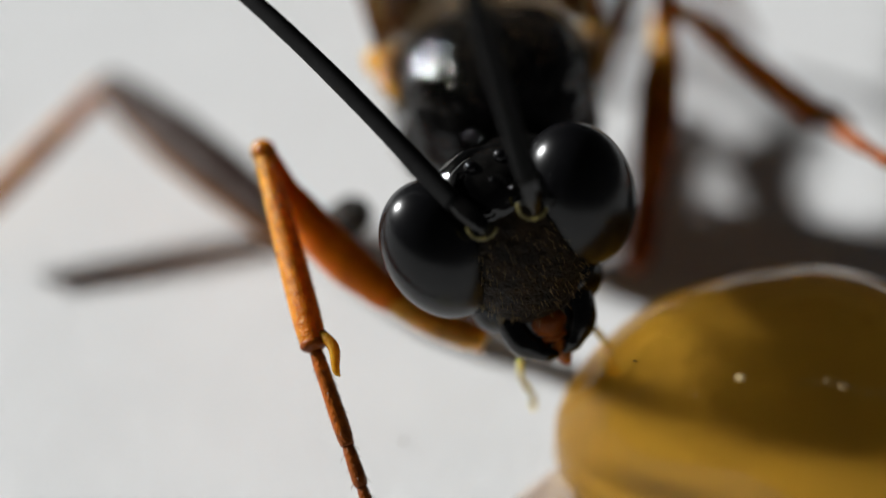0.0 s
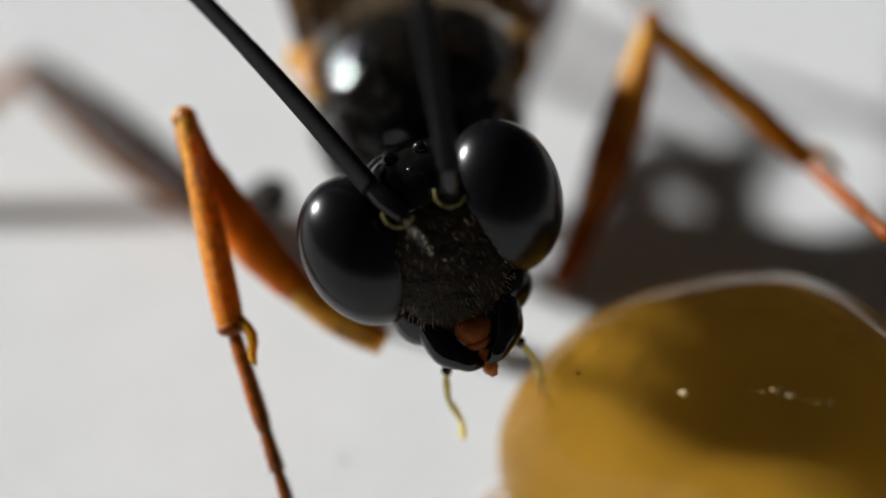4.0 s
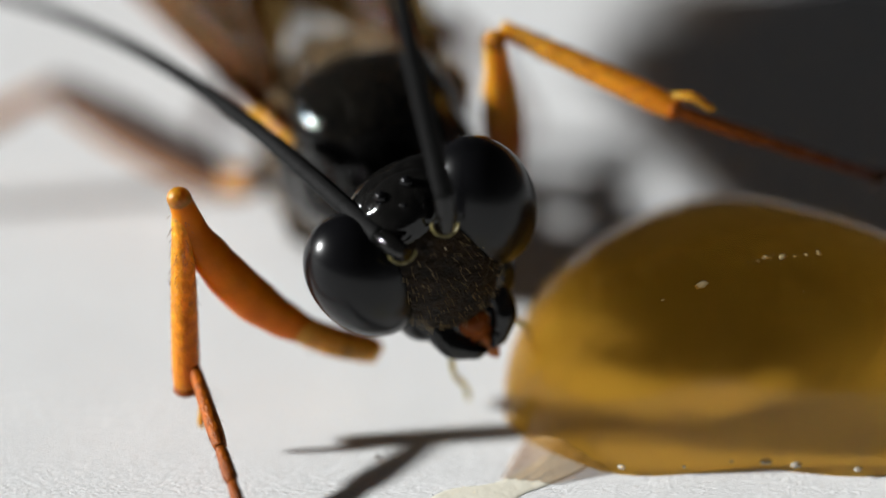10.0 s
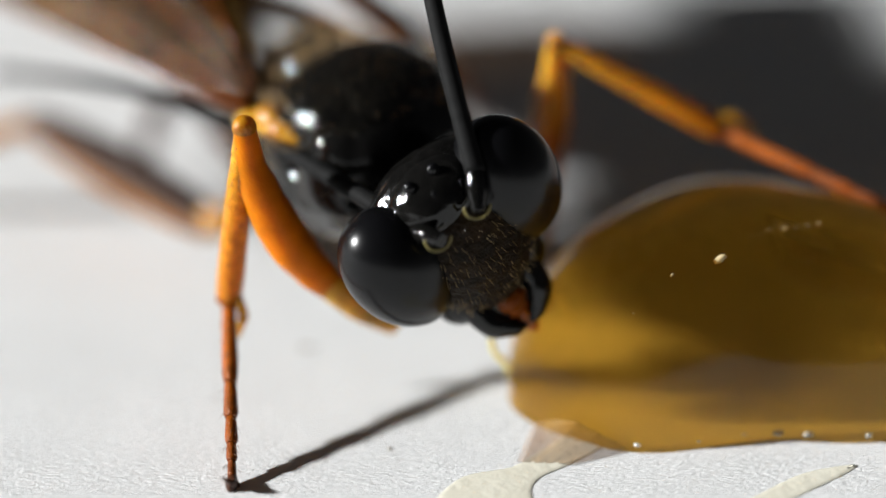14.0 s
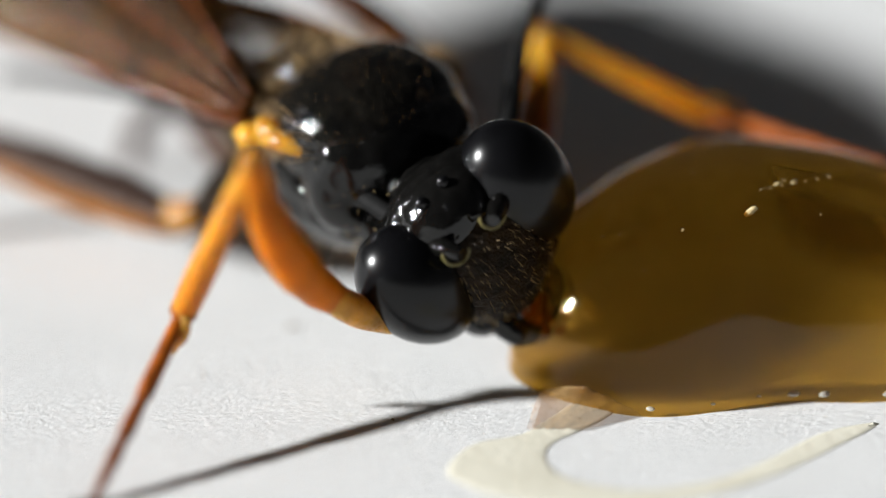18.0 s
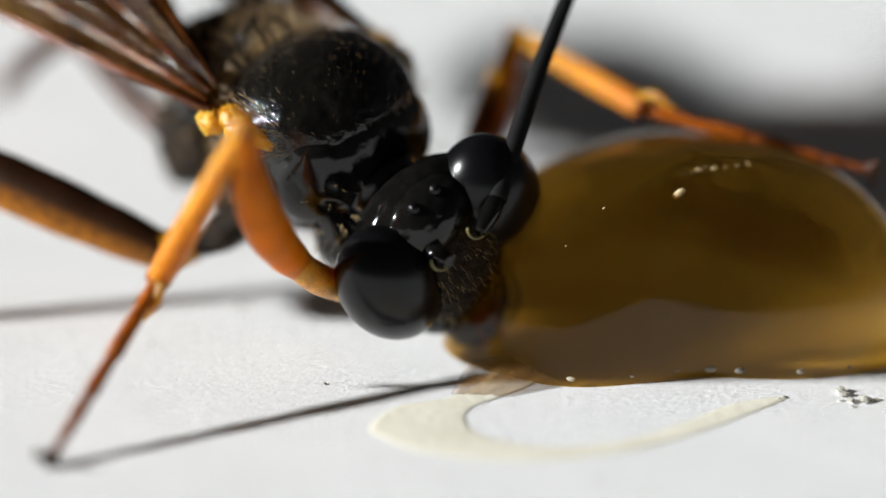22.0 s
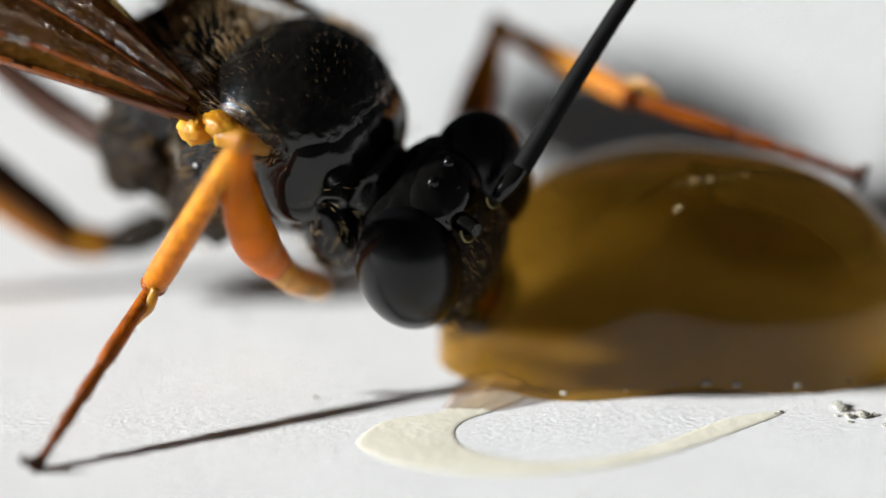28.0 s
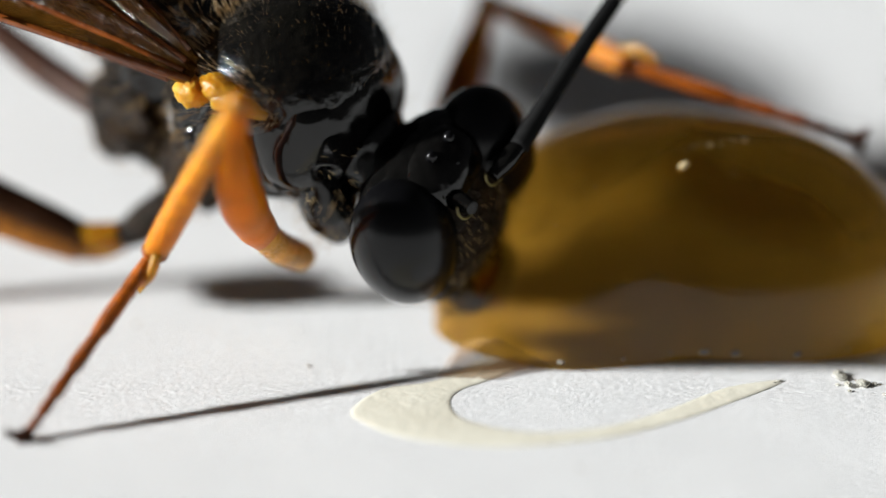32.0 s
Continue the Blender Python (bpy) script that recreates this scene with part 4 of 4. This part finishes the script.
MID = [
    (0, -5.74, -0.74, 0.7, -8.2, -0.34, 1, -8.44, -2.35, 0.34),
    (1, -5.84, -0.65, 0.7, -8.28, -0.27, 1, -8.58, -2.05, 0.34),
    (2, -5.94, -0.56, 0.7, -8.36, -0.21, 1, -8.71, -1.75, 0.34),
    (3, -6.01, -0.45, 0.7, -8.39, -0.12, 1.01, -8.83, -1.41, 0.35),
    (4.5, -5.81, -0.56, 0.7, -8.7, 0.06, 1.03, -9.34, -1.02, 0.37),
    (6, -5.63, -0.65, 0.72, -8.99, 0.33, 1.08, -9.79, -0.52, 0.42),
    (7, -5.93, -0.12, 0.75, -9.06, 0.87, 1.11, -9.94, 0.06, 0.45),
    (7.5, -6.06, 0.18, 0.76, -9.06, 1.17, 1.13, -9.97, 0.39, 0.47),
    (8, -6.16, 0.49, 0.78, -9.05, 1.5, 1.15, -9.99, 0.75, 0.48),
    (9, -6.13, 1.37, 0.82, -8.6, 2.11, 1.17, -9.92, 0.97, 0.5),
    (10.5, -5.83, 1.78, 0.82, -7.89, 3.28, 1.19, -9.37, 2.69, 0.52),
    (11, -5.71, 1.7, 0.8, -7.8, 3.32, 1.15, -9.39, 2.88, 0.49),
    (13, -5.5, 1.08, 0.68, -7.81, 3.09, 1.06, -9.81, 3.09, 0.41),
    (14, -5.3, 1.01, 0.64, -7.79, 2.85, 1.1, -9.63, 2.76, 0.46),
    (15.3, -5.41, 1.04, 0.62, -7.86, 2.69, 1.04, -9.36, 2.43, 0.4),
    (16.5, -5.5, 1.1, 0.61, -7.98, 2.58, 0.99, -9.19, 2.15, 0.35),
    (17, -5.53, 1.12, 0.6, -7.97, 2.55, 0.95, -9.05, 2.05, 0.32),
    (18, -5.49, 0.83, 0.63, -7.99, 2.42, 0.92, -9.07, 1.92, 0.29),
    (19, -5.43, 0.49, 0.66, -7.87, 2.23, 0.88, -8.93, 1.72, 0.25),
    (20, -5.31, 0.16, 0.75, -7.8, 0.49, 1.59, -8.85, -0.02, 0.94),
    (22, -5.26, -0.48, 0.74, -7.7, -0.2, 1.73, -8.74, -0.69, 1.08),
    (23, -5.37, -0.34, 0.72, -7.79, -0.07, 1.77, -8.84, -0.56, 1.11),
    (24, -5.44, -0.2, 0.71, -7.85, 0.06, 1.79, -8.88, -0.42, 1.13),
    (24.5, -5.48, -0.13, 0.71, -7.89, 0.12, 1.78, -8.92, -0.37, 1.12),
    (25, -5.61, -0.07, 0.7, -7.99, 0.19, 1.82, -9.02, -0.29, 1.16),
    (26.5, -5.91, 0.11, 0.66, -8.2, 0.43, 1.96, -9.23, -0.07, 1.31),
    (28, -6.22, 0.3, 0.65, -8.39, 0.7, 2.13, -9.42, 0.19, 1.49),
    (30, -6.01, -0.17, 0.67, -8.36, 0.13, 1.87, -9.37, -0.35, 1.23),
    (32, -5.81, -0.66, 0.66, -8.28, -0.45, 1.61, -9.29, -0.9, 0.98),
]
ANTENNA_A = [
    (0, -3.09, -1.37, 2.47, -8.88, -0.88, 3.98),
    (1, -3.18, -1.21, 2.36, -9.01, -0.85, 3.7),
    (2, -3.04, -1.25, 2.71, -8.96, -1.1, 3.7),
    (3, -3.29, -1.27, 2.64, -9.14, -0.63, 3.77),
    (4.5, -3.25, -1.5, 2.7, -8.97, -0.23, 3.98),
    (6, -3.23, -1.72, 2.76, -8.96, -0.35, 3.89),
    (7, -3.24, -1.89, 3.03, -8.87, -0.11, 4.15),
    (7.5, -3.2, -1.94, 2.98, -8.76, -0.1, 4.27),
    (8, -3.16, -2, 2.93, -8.68, -0.09, 4.3),
    (9, -3.18, -2.01, 2.45, -8.31, 1.07, 2.94),
    (10.5, -3.36, -1.6, 2.09, -8.18, 2.06, 2.71),
    (11, -3.23, -1.47, 2.19, -8.2, 1.88, 2.47),
    (13, -3.38, -1.74, 1.93, -7.75, 2.53, 1.87),
    (14, -3.17, -1.63, 2.02, -7.68, 2.31, 1.77),
    (15.3, -3.24, -1.63, 1.82, -7.67, 2.37, 1.86),
    (16.5, -3.29, -1.63, 1.59, -7.63, 2.44, 1.92),
    (17, -3.28, -1.62, 1.71, -7.45, 2.64, 1.53),
    (18, -3.05, -1.48, 1.42, -7.22, 2.68, 1.39),
    (19, -2.67, -1.68, 1.23, -6.5, 2.93, 1.4),
    (20, -2.44, -1.68, 1.35, -6.56, 2.68, 1.64),
    (22, -2.52, -1.68, 1.18, -6.61, 2.62, 1.84),
    (23, -2.39, -1.67, 1.25, -6.54, 2.55, 2.01),
    (24, -2.29, -1.64, 1.4, -6.51, 2.5, 2.14),
    (24.5, -2.25, -1.61, 1.47, -6.5, 2.46, 2.18),
    (25, -2.27, -1.71, 1.44, -6.51, 2.38, 2.22),
    (26.5, -2.23, -1.71, 1.52, -6.5, 2.36, 2.24),
    (28, -2.2, -1.68, 1.6, -6.48, 2.36, 2.26),
    (30, -2.22, -1.68, 1.55, -6.47, 2.39, 2.17),
    (32, -2.2, -1.71, 1.51, -6.44, 2.38, 2.06),
]
ANTENNA_B = [
    (0, -2.82, -1.04, 2.59, -3.72, -1.77, 8.48),
    (1, -2.9, -0.88, 2.48, -3.84, -1.86, 8.32),
    (2, -2.78, -0.93, 2.84, -3.71, -2.46, 8.57),
    (3, -3.01, -0.94, 2.75, -3.45, -1.98, 8.65),
    (4.5, -2.96, -1.2, 2.82, -2.95, -1.67, 8.8),
    (6, -2.91, -1.45, 2.91, -2.91, -2.11, 8.86),
    (7, -2.92, -1.62, 3.16, -2.71, -2.61, 9.08),
    (7.5, -2.87, -1.69, 3.11, -2.81, -2.77, 9.01),
    (8, -2.82, -1.76, 3.06, -2.85, -3.01, 8.94),
    (9, -2.83, -1.81, 2.62, -3.14, -1.69, 8.61),
    (10.5, -3.01, -1.41, 2.28, -3.45, -1.7, 8.23),
    (11, -2.89, -1.29, 2.4, -3.96, -0.6, 8.27),
    (13, -3.07, -1.57, 2.18, -3.82, 1.7, 6.98),
    (14, -2.84, -1.45, 2.26, -3.51, 1.77, 7.12),
    (15.3, -2.92, -1.46, 2.06, -3.32, 3.53, 5.11),
    (16.5, -3, -1.46, 1.86, -3.1, 4.08, 3.74),
    (17, -2.99, -1.45, 2, -0.89, 3.93, 1.56),
    (18, -2.74, -1.33, 1.69, -1.39, 4.15, 3.1),
    (19, -2.39, -1.47, 1.49, -0.35, 2.54, 5.46),
    (20, -2.18, -1.43, 1.59, -0.23, 2.68, 5.51),
    (22, -2.21, -1.46, 1.41, 0.27, 2.29, 5.43),
    (23, -2.11, -1.4, 1.45, 0.7, 2.13, 5.41),
    (24, -2.05, -1.33, 1.61, 0.69, 1.87, 5.8),
    (24.5, -2.03, -1.3, 1.68, 3.86, -0.48, 2.37),
    (25, -1.99, -1.48, 1.68, 3.26, -0.26, 4.36),
    (26.5, -1.99, -1.42, 1.75, 2.42, 0.42, 5.35),
    (28, -1.99, -1.34, 1.79, 1.72, 0.69, 5.97),
    (30, -2, -1.35, 1.74, 1.6, 0.8, 5.96),
    (32, -1.98, -1.37, 1.7, 1.62, 1.9, 5.09),
]


FLAKE = [(0, 4.12, 0.77), (5.6, 4.15, 0.754), (7, 4.21, 0.765), (8.5, 4.40, 0.72), (10.4, 4.21, 0.721), (12, 4.27, 0.705), (14, 4.32, 0.713), (16.5, 4.48, 0.717),
         (17.5, 4.53, 0.713), (19, 4.44, 0.683), (21, 4.49, 0.683), (22, 4.60, 0.694), (24, 4.51, 0.64), (28, 4.64, 0.671), (31, 4.74, 0.704), (32, 4.73, 0.708)]


def placed(row):
    t, x, y, z, rx, ry, rz = row
    return t, pose(x * MM, y * MM, z * MM, rx, ry, rz)


def rods(rows, a, b, ref):
    """Poses in the wasp's space of a rod from joint a to joint b of each row; its bow (y) leans towards ref."""
    out = []
    for row, (t, body) in zip(rows, map(placed, BODY)):
        p, q = Vector(row[1 + 3 * a:4 + 3 * a]), Vector(row[1 + 3 * b:4 + 3 * b])
        z = (q - p).normalized()
        y = (Vector(ref) - z * z.dot(Vector(ref))).normalized()
        turn = Matrix((y.cross(z), y, z)).transposed().to_4x4()
        out.append((t, body.inverted() @ Matrix.Translation(p * MM) @ turn))
    return out


def motions():
    body = [placed(r) for r in BODY]
    walk(wasp, body)
    walk(head, [(t, m.inverted() @ placed(r)[1]) for r, (t, m) in zip(HEAD, body)])
    # the abdomen swings a little, then keeps its line while the thorax turns at the waist
    def swing(t):
        turn = float(np.interp(t, (0, 6, 10, 14, 20, 32), (24, 20, 18, 26, 28, 27)))
        lift = float(np.interp(t, (0, 14, 22, 32), (11, 10, 3, 1)))
        return Matrix.Rotation(radians(turn), 3, "Z") @ Matrix.Rotation(radians(lift), 3, "X")

    waist = Matrix.Translation(Vector((0, 1.7, -0.2)) * MM)
    walk(abdomen, [(t, waist @ (m.to_3x3().inverted() @ swing(t)).to_4x4() @ waist.inverted()) for t, m in body])
    for rows, legs in ((NEAR, near_leg), (FAR, far_leg)):
        for k, ref in enumerate(((-0.6, -0.3, -0.7), (0.1, -1, -0.3) if rows is FAR else (0.0, 0.6, -1), (0.3, 1, 0.6))):
            walk(legs[k], rods(rows, k, k + 1, ref))
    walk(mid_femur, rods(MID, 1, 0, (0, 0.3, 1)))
    walk(mid_tibia, rods(MID, 1, 2, (0, 0.3, 1)))
    # the wings lie close and high at first, then sink and spread a little
    for ob, root, (rx, ry, rz) in wings:
        side = 1 if ry > 0 else -1
        rows = []
        for t, f in ((0, 1.0), (7, 1.0), (9, 0.85), (10.4, 0.45), (12, 0.0), (32, 0.0)):
            rows.append((t, pose(root[0] * MM, root[1] * MM, root[2] * MM, rx + 11 * f, ry - side * 20 * f, rz + side * 9 * f + (10 * (1 - f) if side > 0 else 0))))
        walk(ob, rows)
    # the flake drifts slowly over the skin of the drop
    walk(flake, [(t, Matrix.Translation(drop_point(a, f) * MM)) for t, a, f in FLAKE])
    walk(antenna_a, rods(ANTENNA_A, 0, 1, (0.2, 0.3, 1)))
    walk(antenna_b, rods(ANTENNA_B, 0, 1, (-1, 0.4, 0.3)))


motions()
